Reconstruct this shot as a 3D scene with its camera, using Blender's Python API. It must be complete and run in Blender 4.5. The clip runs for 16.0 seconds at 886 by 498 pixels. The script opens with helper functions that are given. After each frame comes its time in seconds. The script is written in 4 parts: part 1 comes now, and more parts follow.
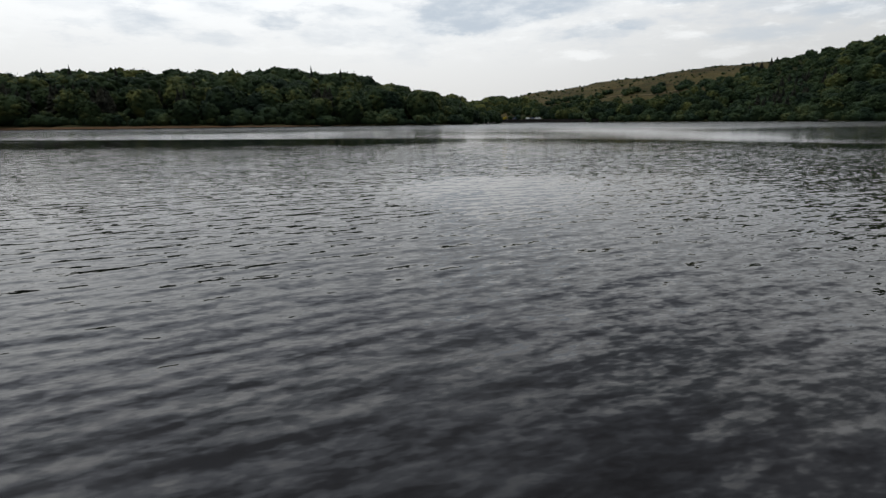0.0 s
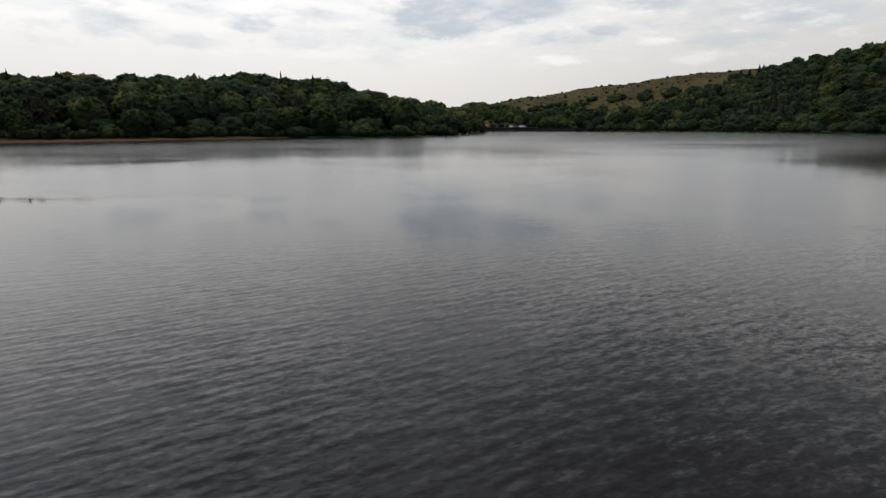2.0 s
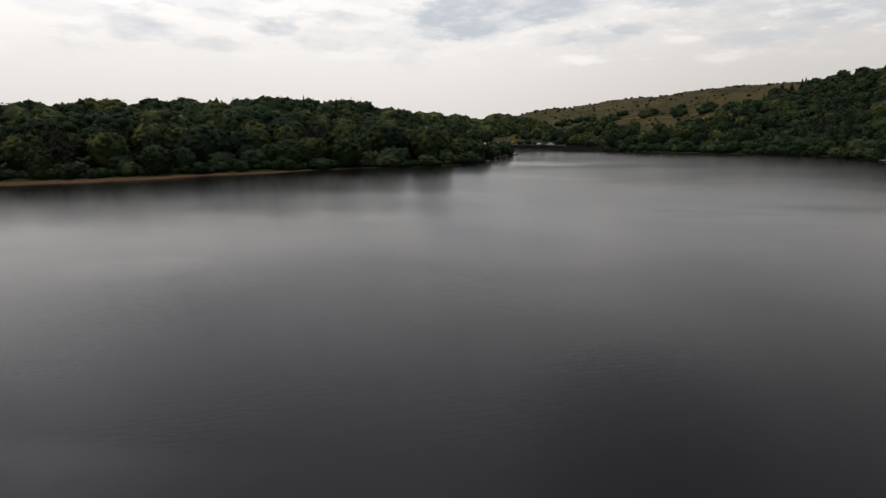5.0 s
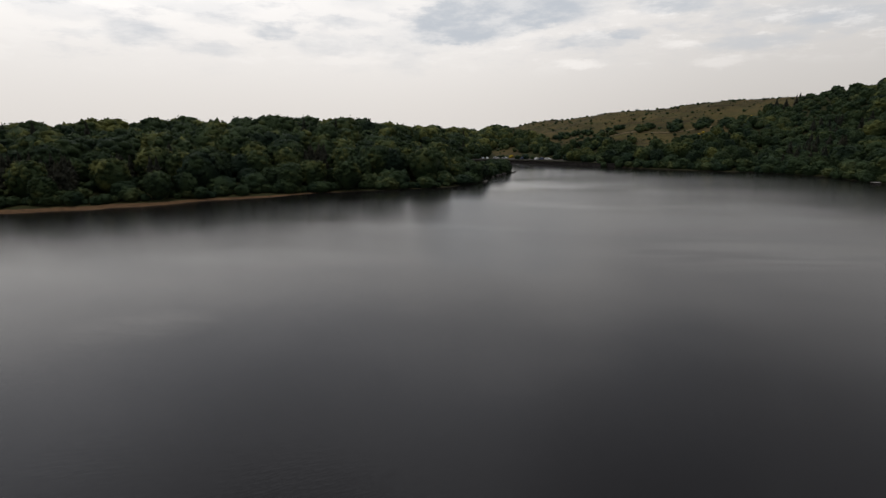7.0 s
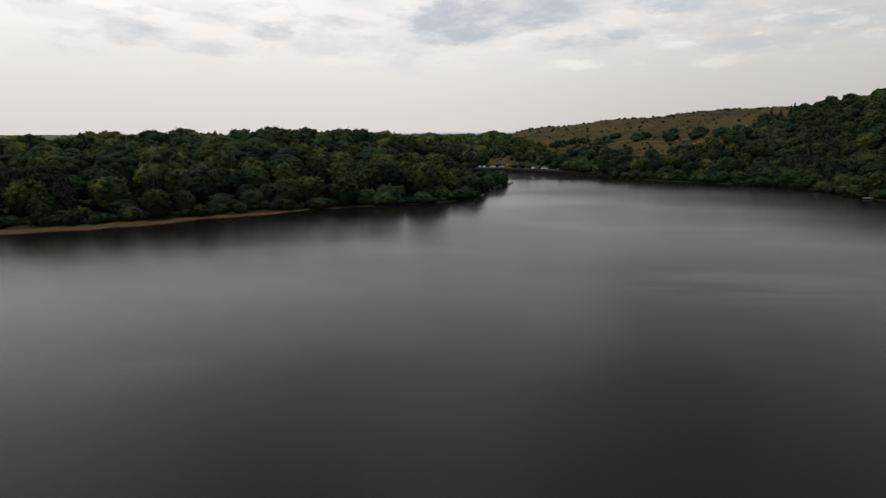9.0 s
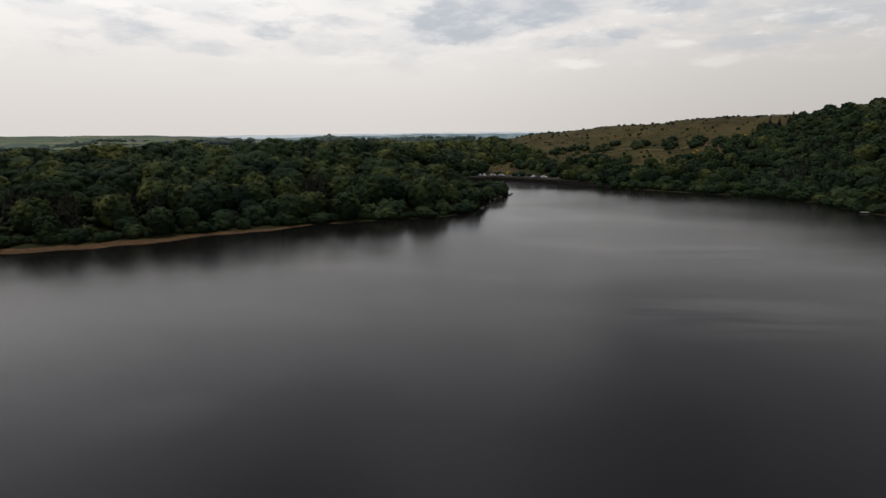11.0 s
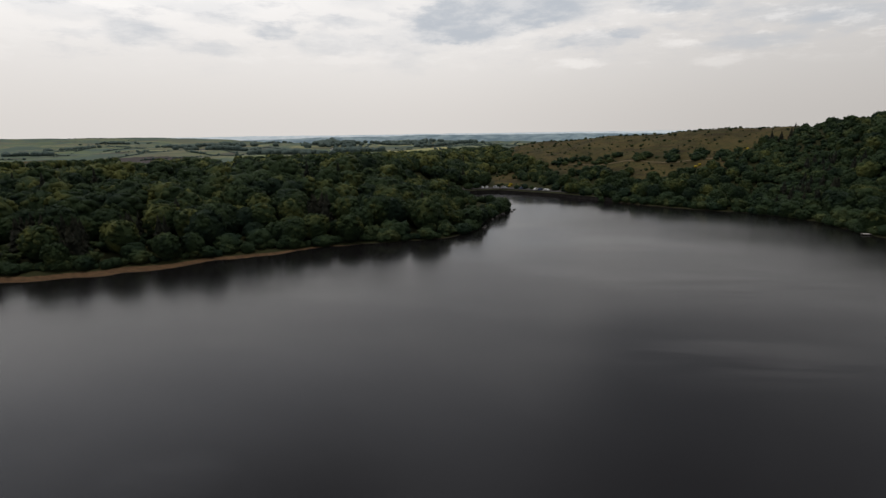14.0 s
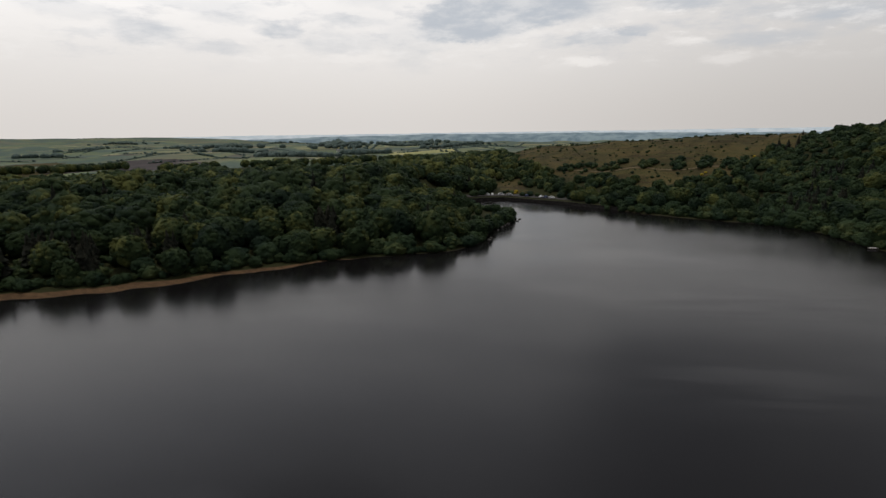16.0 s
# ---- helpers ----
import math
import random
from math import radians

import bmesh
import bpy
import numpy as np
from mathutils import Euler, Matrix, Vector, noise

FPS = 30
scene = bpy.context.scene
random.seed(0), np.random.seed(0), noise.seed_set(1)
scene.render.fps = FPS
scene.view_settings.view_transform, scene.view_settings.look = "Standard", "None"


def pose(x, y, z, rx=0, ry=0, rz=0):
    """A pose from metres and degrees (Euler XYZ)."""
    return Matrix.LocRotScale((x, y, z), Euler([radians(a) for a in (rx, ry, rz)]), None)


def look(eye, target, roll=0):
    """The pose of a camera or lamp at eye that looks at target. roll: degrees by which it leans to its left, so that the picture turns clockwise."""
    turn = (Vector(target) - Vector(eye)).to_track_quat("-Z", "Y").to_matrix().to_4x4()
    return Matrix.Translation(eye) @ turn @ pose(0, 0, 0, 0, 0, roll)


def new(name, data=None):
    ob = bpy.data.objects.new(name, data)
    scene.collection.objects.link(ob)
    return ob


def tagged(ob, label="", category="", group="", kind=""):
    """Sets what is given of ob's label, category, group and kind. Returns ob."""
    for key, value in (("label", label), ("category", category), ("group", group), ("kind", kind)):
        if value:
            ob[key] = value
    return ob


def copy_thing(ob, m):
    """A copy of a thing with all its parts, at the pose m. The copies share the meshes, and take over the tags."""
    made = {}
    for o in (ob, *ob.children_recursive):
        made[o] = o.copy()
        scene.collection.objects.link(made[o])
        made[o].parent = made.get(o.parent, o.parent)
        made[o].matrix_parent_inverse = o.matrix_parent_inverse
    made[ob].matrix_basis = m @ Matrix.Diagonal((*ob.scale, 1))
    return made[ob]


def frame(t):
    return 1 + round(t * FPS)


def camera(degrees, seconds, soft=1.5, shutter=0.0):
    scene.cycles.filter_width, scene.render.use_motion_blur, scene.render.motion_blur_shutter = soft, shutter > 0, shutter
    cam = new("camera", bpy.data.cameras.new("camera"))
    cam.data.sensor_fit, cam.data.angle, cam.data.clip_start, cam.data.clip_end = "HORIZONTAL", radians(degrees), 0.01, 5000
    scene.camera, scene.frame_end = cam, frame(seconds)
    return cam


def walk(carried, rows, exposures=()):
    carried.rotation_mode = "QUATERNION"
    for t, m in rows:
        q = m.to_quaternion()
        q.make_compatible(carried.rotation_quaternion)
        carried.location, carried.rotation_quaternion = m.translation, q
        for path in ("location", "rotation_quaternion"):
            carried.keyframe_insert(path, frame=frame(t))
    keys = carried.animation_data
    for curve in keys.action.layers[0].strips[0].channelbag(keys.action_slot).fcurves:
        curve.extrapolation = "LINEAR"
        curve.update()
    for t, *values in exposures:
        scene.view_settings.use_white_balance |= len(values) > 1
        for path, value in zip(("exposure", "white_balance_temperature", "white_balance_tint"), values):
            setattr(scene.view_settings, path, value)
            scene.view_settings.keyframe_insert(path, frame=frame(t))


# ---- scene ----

# ---------------------------------------------------------------- camera
PATH = [  # seconds, place, heading, pitch, roll
    (0, 3.47, -31.33, 1.69, 0.48, -13.54, -0.54),
    (0.5, 2.99, -26.34, 2.22, 1.13, -13.53, -0.58),
    (1, 2.50, -21.27, 2.84, 1.78, -13.52, -0.59),
    (1.5, 2.01, -16.15, 3.58, 2.39, -13.32, -0.56),
    (2, 1.50, -11.13, 4.52, 2.96, -13.17, -0.46),
    (2.5, 0.95, -6.57, 5.84, 3.13, -12.93, -0.59),
    (3, 0.29, -3.03, 7.56, 2.66, -13.04, -0.72),
    (3.5, -0.26, -0.50, 9.50, 1.70, -13.20, -0.81),
    (4, -0.63, 1.41, 11.58, 0.85, -13.24, -0.80),
    (6.5, -0.31, 0.52, 21.12, 0.62, -12.67, -0.68),
    (7, -0.31, 0.40, 22.75, 0.82, -12.64, -0.72),
    (7.5, -0.23, 0.30, 24.36, 0.96, -12.63, -0.72),
    (8, -0.18, 0.21, 25.94, 1.05, -12.62, -0.72),
    (8.5, -0.13, 0.15, 27.46, 1.06, -12.61, -0.68),
    (9, -0.12, 0.08, 28.90, 1.11, -12.63, -0.69),
    (11.5, -0.20, -0.58, 36.54, 1.07, -12.68, -0.76),
    (12, -0.18, -0.44, 38.03, 1.02, -12.67, -0.75),
    (12.5, -0.20, -0.30, 39.47, 0.94, -12.70, -0.80),
    (13, -0.18, -0.22, 40.91, 0.90, -12.68, -0.80),
    (13.5, -0.21, -0.15, 42.38, 0.86, -12.69, -0.81),
    (14, -0.22, -0.09, 43.91, 0.82, -12.70, -0.82),
    (14.5, -0.25, -0.07, 45.45, 0.65, -12.75, -0.84),
    (15, -0.25, -0.04, 46.98, 0.48, -12.77, -0.84),
    (15.5, -0.17, -0.01, 48.47, 0.33, -12.80, -0.88),
    (16, 0.00, -0.00, 49.98, 0.18, -12.85, -0.85),
]

def carried_pose(x, y, z, heading, pitch, roll):
    """Heading clockwise from north (+y), pitch up, roll in degrees."""
    return Matrix.Translation((x, y, z)) @ Euler((0, 0, radians(-heading))).to_matrix().to_4x4() \
        @ Euler((radians(90 + pitch), 0, 0)).to_matrix().to_4x4() @ Euler((0, 0, radians(roll))).to_matrix().to_4x4()


cam = camera(79.54, 16.0, soft=1.4)
walk(cam, [(t, carried_pose(*p)) for t, *p in PATH],
     exposures=[(0, 0.12, 6220, 8), (2, 0.11, 6440, 10), (3.5, 0.11, 6540, 11), (7, 0.03, 6600, 11), (16, -0.05, 6560, 11)])

# ---------------------------------------------------------------- world and sun
SUN_AZ, SUN_EL = -22.0, 84.0


def tree_of(mat):
    nt = mat.node_tree
    nt.nodes.clear()
    return nt


class Nodes:
    """Short-hand for building node trees."""

    def __init__(self, nt):
        self.nt = nt

    def add(self, kind, **props):
        n = self.nt.nodes.new(kind)
        ins = props.pop("ins", {})
        for k, v in props.items():
            if k == "operation":
                n.operation = v
            elif k == "data_type":
                n.data_type = v
            elif k == "blend_type":
                n.blend_type = v
            elif k == "noise_dimensions":
                n.noise_dimensions = v
            elif k == "feature":
                n.feature = v
            elif k == "sky_type":
                n.sky_type = v
            elif k == "interpolation_type":
                n.interpolation_type = v
        for k, v in ins.items():
            self.put(n.inputs[k], v)
        return n

    def put(self, socket, v):
        if isinstance(v, bpy.types.NodeSocket):
            self.nt.links.new(v, socket)
        else:
            socket.default_value = v

    def math(self, op, a, b=0.0, c=0.0):
        n = self.add("ShaderNodeMath", operation=op)
        for s, v in zip(n.inputs, (a, b, c)):
            self.put(s, v)
        return n.outputs[0]

    def ramp(self, value, lo, hi, to_lo=0.0, to_hi=1.0):
        n = self.add("ShaderNodeMapRange", interpolation_type="SMOOTHSTEP")
        for s, v in zip(n.inputs[:5], (value, lo, hi, to_lo, to_hi)):
            self.put(s, v)
        return n.outputs[0]

    def mix(self, fac, a, b, blend="MIX"):
        n = self.add("ShaderNodeMix", data_type="RGBA", blend_type=blend)
        self.put(n.inputs[0], fac)
        for s, v in ((n.inputs[6], a), (n.inputs[7], b)):
            self.put(s, (*v, 1.0) if isinstance(v, tuple) and len(v) == 3 else v)
        return n.outputs[2]

    def mix_value(self, fac, a, b):
        return self.math("ADD", self.math("MULTIPLY", self.math("SUBTRACT", 1.0, fac), a), self.math("MULTIPLY", fac, b))

    def noise(self, vec, scale, detail=3.0, rough=0.55, out=0):
        n = self.add("ShaderNodeTexNoise", ins={"Scale": scale, "Detail": detail, "Roughness": rough})
        if vec is not None:
            self.put(n.inputs["Vector"], vec)
        return n.outputs[out]


world = bpy.data.worlds.new("overcast_sky")
world.use_nodes = True
scene.world = world
N = Nodes(tree_of(world))
coord = N.add("ShaderNodeTexCoord").outputs["Generated"]
xyz = N.add("ShaderNodeSeparateXYZ", ins={0: coord}).outputs
az = N.math("MULTIPLY", N.math("ARCTAN2", xyz[0], xyz[1]), 57.2958)
el = N.math("MULTIPLY", N.math("ARCSINE", xyz[2]), 57.2958)
sky = N.add("ShaderNodeTexSky", sky_type="NISHITA")
sky.sun_disc, sky.sun_elevation, sky.sun_rotation, sky.dust_density = False, radians(SUN_EL), radians(SUN_AZ), 3.0
blue = N.mix(1.0, sky.outputs[0], (0.07, 0.07, 0.07), "MULTIPLY")
# cloud sheet: coordinates on a flat layer overhead, so that clouds shrink towards the horizon
flat = N.math("MAXIMUM", xyz[2], 0.04)
layer = N.add("ShaderNodeCombineXYZ", ins={0: N.math("DIVIDE", xyz[0], flat), 1: N.math("DIVIDE", xyz[1], flat)}).outputs[0]
big = N.noise(layer, 0.55, 6.0, 0.6)
fine = N.noise(layer, 1.7, 6.0, 0.62)
# brightness of the overcast: brightest towards the veiled sun, duller overhead, behind and to the east
toward = N.math("ADD", N.math("MULTIPLY", xyz[0], -0.42), N.math("MULTIPLY", xyz[1], 0.91))
front = N.ramp(toward, -0.9, 0.9, 0.40, 0.97)
up = N.ramp(el, 24.0, 58.0, 1.0, 0.66)
east = N.ramp(N.math("MULTIPLY", N.ramp(az, -6.0, 42.0), N.ramp(el, 13.0, 32.0)), 0.0, 1.0, 1.0, 0.60)
east = N.math("MULTIPLY", east, N.ramp(az, -8.0, 34.0, 1.0, 0.84))
# the sun behind the veil brightens the sheet round it
gx, gy = N.math("DIVIDE", N.math("ADD", az, 34.0), 24.0), N.math("DIVIDE", N.math("SUBTRACT", el, 21.0), 9.0)
glow = N.ramp(N.math("ADD", N.math("MULTIPLY", gx, gx), N.math("MULTIPLY", gy, gy)), 0.0, 2.6, 1.20, 1.0)
level = N.math("MULTIPLY", N.math("MULTIPLY", N.math("MULTIPLY", front, up), N.math("MULTIPLY", east, glow)), N.ramp(el, -1.0, 12.0, 0.87, 1.0))
veil = N.mix(N.ramp(el, 0.0, 14.0), (0.905, 0.872, 0.838), (1.0, 0.985, 0.965))
veil = N.mix(N.ramp(el, 13.0, 34.0), veil, (0.90, 0.93, 1.0))
body = N.mix(1.0, veil, N.add("ShaderNodeCombineColor", ins={0: level, 1: level, 2: level}).outputs[0], "MULTIPLY")
grey = N.ramp(N.math("ADD", N.math("MULTIPLY", big, 0.65), N.math("MULTIPLY", fine, 0.35)), 0.45, 0.66)
body = N.mix(N.math("MULTIPLY", N.math("MULTIPLY", grey, 0.42), N.ramp(el, 12.0, 20.0)), body, (0.38, 0.42, 0.48))
# thin cloud: soft mottling, brighter rifts and grey scraps
angles = N.add("ShaderNodeCombineXYZ", ins={0: N.math("MULTIPLY", az, 0.20), 1: N.math("MULTIPLY", el, 0.62)}).outputs[0]
scraps = N.noise(angles, 1.0, 8.0, 0.64)
high = N.ramp(el, 4.5, 9.0)
body = N.mix(N.math("MULTIPLY", N.ramp(scraps, 0.50, 0.70), N.math("MULTIPLY", high, 0.42)), body, (0.56, 0.59, 0.64))
body = N.mix(N.math("MULTIPLY", N.ramp(scraps, 0.49, 0.34), N.math("MULTIPLY", high, N.ramp(el, 11.0, 22.0, 0.65, 0.0))), body, (0.98, 0.96, 0.935))
# single small cumulus: the wobble gives them ragged tops and edges
billow = N.add("ShaderNodeSeparateColor", ins={0: N.noise(angles, 1.7, 8.0, 0.66, 1)}).outputs
waz = N.math("ADD", az, N.math("MULTIPLY", N.math("SUBTRACT", billow[0], 0.5), 3.8))
wel = N.math("ADD", el, N.math("MULTIPLY", N.math("SUBTRACT", billow[1], 0.5), 1.9))
# heading, height, half width, half height, greyness (below 0: a bright rift)
CLOUDS = [
    (-32.7, 10.1, 3.0, 0.6, 0.4), (-31.6, 8.4, 1.0, 0.3, 0.4), (-27.1, 8.7, 2.3, 0.8, 0.65), (-21.0, 7.6, 2.3, 0.5, 0.5),
    (-20.2, 10.1, 2.2, 0.4, 0.4), (-15.7, 9.4, 1.4, 0.6, 0.8), (-8.4, 10.4, 2.5, 0.5, 0.5), (-9.9, 8.3, 3.2, 0.8, 0.45),
    (-22.0, 11.2, 3.9, 0.5, 0.4), (-6.7, 12.0, 2.2, 0.5, 0.35), (-2.8, 8.0, 2.0, 2.0, 0.35), (1.7, 10.0, 2.7, 1.3, 1.0),
    (6.0, 11.1, 4.7, 1.3, 0.9), (10.7, 11.3, 4.6, 1.1, 0.85), (4.0, 9.1, 3.1, 0.6, 0.6), (12.2, 8.1, 1.7, 0.4, 0.35),
    (16.5, 8.3, 2.5, 0.6, 0.6), (19.3, 8.8, 1.4, 0.3, 0.5), (23.2, 11.0, 2.6, 0.7, 0.9), (30.0, 7.2, 3.2, 0.6, 0.6),
    (27.9, 10.1, 1.8, 0.4, 0.35), (33.9, 9.4, 4.0, 0.7, 0.55), (36.9, 8.3, 2.9, 0.6, 0.5),
]
RIFTS = [
    (-1.4, 10.1, 0.7, 0.9, 0.7), (-8.9, 6.8, 2.1, 0.4, 0.6), (14.8, 6.1, 1.8, 0.35, 0.9), (8.3, 8.9, 2.8, 0.3, 0.6),
    (27.2, 5.8, 1.7, 0.4, 0.5), (24.2, 7.5, 1.5, 0.3, 0.6), (-31.6, 9.4, 2.9, 0.4, 0.5), (-23.8, 10.0, 2.9, 0.6, 0.4),
    (-18.6, 9.0, 2.3, 0.6, 0.5), (18.2, 10.2, 2.8, 0.5, 0.4), (-36.0, 8.7, 1.5, 0.8, 0.5),
]
HIGH = [(23.0, 34.0, 9.0, 7.0, 0.30), (-20.0, 46.0, 12.0, 5.0, 0.3)]


def cloud_cover(rows, x, y):
    """Sum of soft ellipses on the sky, each as strong as its row says."""
    total = 0.0
    for c_az, c_el, c_w, c_h, strength in rows:
        dx = N.math("DIVIDE", N.math("SUBTRACT", x, c_az), c_w)
        dy = N.math("DIVIDE", N.math("SUBTRACT", y, c_el), c_h)
        rr = N.math("ADD", N.math("MULTIPLY", dx, dx), N.math("MULTIPLY", dy, dy))
        total = N.math("ADD", total, N.ramp(rr, 0.0, 3.6, strength, 0.0))
    return total


body = N.mix(N.ramp(cloud_cover(RIFTS, waz, wel), 0.0, 1.1, 0.0, 0.72), body, (0.97, 0.945, 0.915))
body = N.mix(N.math("MULTIPLY", N.ramp(cloud_cover(CLOUDS, waz, wel), 0.0, 1.10, 0.0, 0.85), N.ramp(scraps, 0.34, 0.58, 0.55, 1.0)), body, (0.50, 0.55, 0.61))
body = N.mix(cloud_cover(HIGH, waz, wel), body, (0.20, 0.215, 0.25))
body = N.mix(0.93, blue, body)
bg = N.add("ShaderNodeBackground", ins={"Color": body, "Strength": 1.0})
out = N.add("ShaderNodeOutputWorld")
N.nt.links.new(bg.outputs[0], out.inputs[0])

sun = new("sun", bpy.data.lights.new("sun", "SUN"))
sun.data.energy, sun.data.angle, sun.data.color = 1.05, radians(16), (1.0, 0.94, 0.84)
a, e = radians(SUN_AZ), radians(SUN_EL)
sun.matrix_world = look((0, 0, 400), (-math.sin(a) * math.cos(e), -math.cos(a) * math.cos(e), 400 - math.sin(e)))

# ---------------------------------------------------------------- materials


def material(name, build):
    m = bpy.data.materials.new(name)
    m.use_nodes = True
    n = Nodes(tree_of(m))
    bsdf = n.add("ShaderNodeBsdfPrincipled")
    outp = n.add("ShaderNodeOutputMaterial")
    n.nt.links.new(bsdf.outputs[0], outp.inputs[0])
    pos = n.add("ShaderNodeNewGeometry").outputs["Position"]
    for k, v in build(n, pos).items():
        n.put(bsdf.inputs[k], (*v, 1.0) if isinstance(v, tuple) and len(v) == 3 else v)
    return m


def bump(n, height, strength, distance):
    return n.add("ShaderNodeBump", ins={"Height": height, "Strength": strength, "Distance": distance}).outputs[0]


def stretched(n, pos, sx, sy, turn=0.0):
    """Coordinates turned about z, then scaled along the turned axes."""
    rot = n.add("ShaderNodeMapping", ins={"Vector": pos, "Rotation": (0, 0, turn)}).outputs[0]
    return n.add("ShaderNodeMapping", ins={"Vector": rot, "Scale": (sx, sy, 1.0)}).outputs[0]


def attribute(n, name):
    node = n.add("ShaderNodeAttribute")
    node.attribute_name = name
    return node.outputs["Fac"]


def water_look(n, pos):
    xyz = n.add("ShaderNodeSeparateXYZ", ins={0: pos}).outputs
    # wind: a ruffled reach in the south, smoother water with calm lanes towards the far shores
    lane = n.noise(stretched(n, pos, 0.009, 0.026, 0.30), 1.0, 3.0, 0.5)
    reach = n.math("ADD", xyz[1], n.math("MULTIPLY", n.math("SUBTRACT", lane, 0.5), 26.0))
    south = n.math("ADD", n.ramp(reach, -34.0, -22.0, 0.30, 0.0), n.ramp(reach, -14.0, 17.0, 0.58, 0.02))
    west = n.math("MULTIPLY", n.math("MULTIPLY", n.ramp(xyz[1], 21.0, 27.0), n.ramp(xyz[1], 90.0, 150.0, 1.0, 0.0)), n.ramp(xyz[0], -10.0, 50.0, 0.16, 0.0))
    south = n.math("ADD", south, west)
    # one long slick on the western side
    slick = n.math("ABSOLUTE", n.math("SUBTRACT", n.math("ADD", xyz[1], n.math("MULTIPLY", xyz[0], 0.06)), n.math("ADD", 15.0, n.math("MULTIPLY", lane, 16.0))))
    slick = n.math("MULTIPLY", n.ramp(slick, 1.2, 4.0, 1.0, 0.0), n.ramp(xyz[0], -22.0, 6.0, 1.0, 0.0))
    calm = n.math("MAXIMUM", slick, n.ramp(lane, 0.33, 0.49, 0.45, 0.0))
    gust = n.math("MULTIPLY", south, n.math("SUBTRACT", 1.1, n.math("MULTIPLY", calm, 0.75)))
    patch = n.ramp(n.noise(stretched(n, pos, 0.10, 0.16, 0.6), 1.0, 2.0, 0.5), 0.36, 0.62, 0.75, 1.30)
    gust = n.math("MULTIPLY", gust, n.mix_value(n.ramp(xyz[1], -17.0, -8.0), 0.86, patch))
    total = None
    # facets: noise pushed towards flat steps, so that ripples have edges
    for sx, sy, turn, amount, hard in ((0.8, 2.2, -0.30, 0.08, 0.30), (2.6, 6.2, -0.45, 0.11, 0.12), (5.6, 13.0, -0.22, 0.13, 0.09), (12.0, 26.0, -0.35, 0.08, 0.12)):
        c = n.add("ShaderNodeSeparateColor", ins={0: n.noise(stretched(n, pos, sx, sy, turn), 1.0, 1.0, 0.45, 1)}).outputs
        kx = n.ramp(c[0], 0.5 - hard, 0.5 + hard, -0.30 * amount, 0.30 * amount)
        ky = n.ramp(c[1], 0.5 - hard, 0.5 + hard, -0.62 * amount, 0.62 * amount)
        v = n.add("ShaderNodeCombineXYZ", ins={0: kx, 1: ky}).outputs[0]
        total = v if total is None else n.add("ShaderNodeVectorMath", operation="ADD", ins={0: total, 1: v}).outputs[0]
    # two trains of wind waves crossing at a small angle
    for turn, wl, amount, dist in ((1.98, 0.36, 0.17, 5.0), (1.72, 0.60, 0.11, 5.0), (2.15, 0.24, 0.14, 6.0)):
        rot = stretched(n, pos, 1.0, 1.0, -turn)
        w = n.add("ShaderNodeTexWave", ins={"Vector": rot, "Scale": 0.314 / wl, "Distortion": dist, "Detail": 2.0, "Detail Scale": 0.9, "Detail Roughness": 0.55}).outputs["Fac"]
        k = n.math("MULTIPLY", n.math("SUBTRACT", w, 0.5), amount)
        v = n.add("ShaderNodeCombineXYZ", ins={0: n.math("MULTIPLY", k, math.cos(turn)), 1: n.math("MULTIPLY", k, math.sin(turn))}).outputs[0]
        total = n.add("ShaderNodeVectorMath", operation="ADD", ins={0: total, 1: v}).outputs[0]
    slope = n.add("ShaderNodeVectorMath", operation="SCALE", ins={0: total, "Scale": gust}).outputs[0]
    # wind waves lean: steep fronts to the south, long gentle backs to the north
    parts = n.add("ShaderNodeSeparateXYZ", ins={0: slope}).outputs
    fresh = n.math("MULTIPLY", n.ramp(xyz[1], -16.0, -10.0), n.ramp(xyz[1], 8.0, 18.0, 1.0, 0.0))
    back = n.math("MINIMUM", n.math("MULTIPLY", n.math("MAXIMUM", parts[1], 0.0), n.ramp(xyz[1], -29.0, -14.0, 0.8, 0.62)), n.math("ADD", n.ramp(xyz[1], -30.0, -17.0, 0.16, 0.025), n.math("MULTIPLY", fresh, 0.085)))
    lean = n.math("ADD", n.math("MULTIPLY", n.math("MINIMUM", parts[1], 0.0), n.math("ADD", n.ramp(xyz[1], -29.0, -16.0, 1.0, 0.32), n.math("MULTIPLY", fresh, 0.36))), back)
    # seen along the surface, wind-ruffled water shows its near faces: a mean lean to the south, strongest beyond the slick
    ruffle = n.math("MULTIPLY", n.ramp(n.math("ADD", xyz[1], n.ramp(xyz[0], 6.0, 40.0, 0.0, 22.0)), 19.0, 24.0, 0.006, 0.052), n.ramp(n.math("SUBTRACT", xyz[1], n.ramp(xyz[0], 14.0, 50.0, 0.0, 45.0)), 50.0, 105.0, 1.0, 0.0))
    ruffle = n.math("MULTIPLY", n.math("MULTIPLY", ruffle, n.ramp(xyz[1], -28.0, -15.0)), n.math("ADD", n.ramp(xyz[0], -18.0, 4.0, 1.0, 0.2), n.ramp(xyz[0], 14.0, 34.0, 0.0, 0.7)))
    lean = n.math("SUBTRACT", lean, n.math("MULTIPLY", ruffle, n.math("SUBTRACT", 1.0, slick)))
    # broad cat's-paws that tilt the mean surface a little
    paw = n.ramp(n.noise(stretched(n, pos, 0.012, 0.019, 0.22), 1.0, 3.0, 0.5), 0.34, 0.66, -0.016, 0.016)
    lean = n.math("ADD", lean, n.math("MULTIPLY", paw, n.ramp(xyz[1], 10.0, 60.0)))
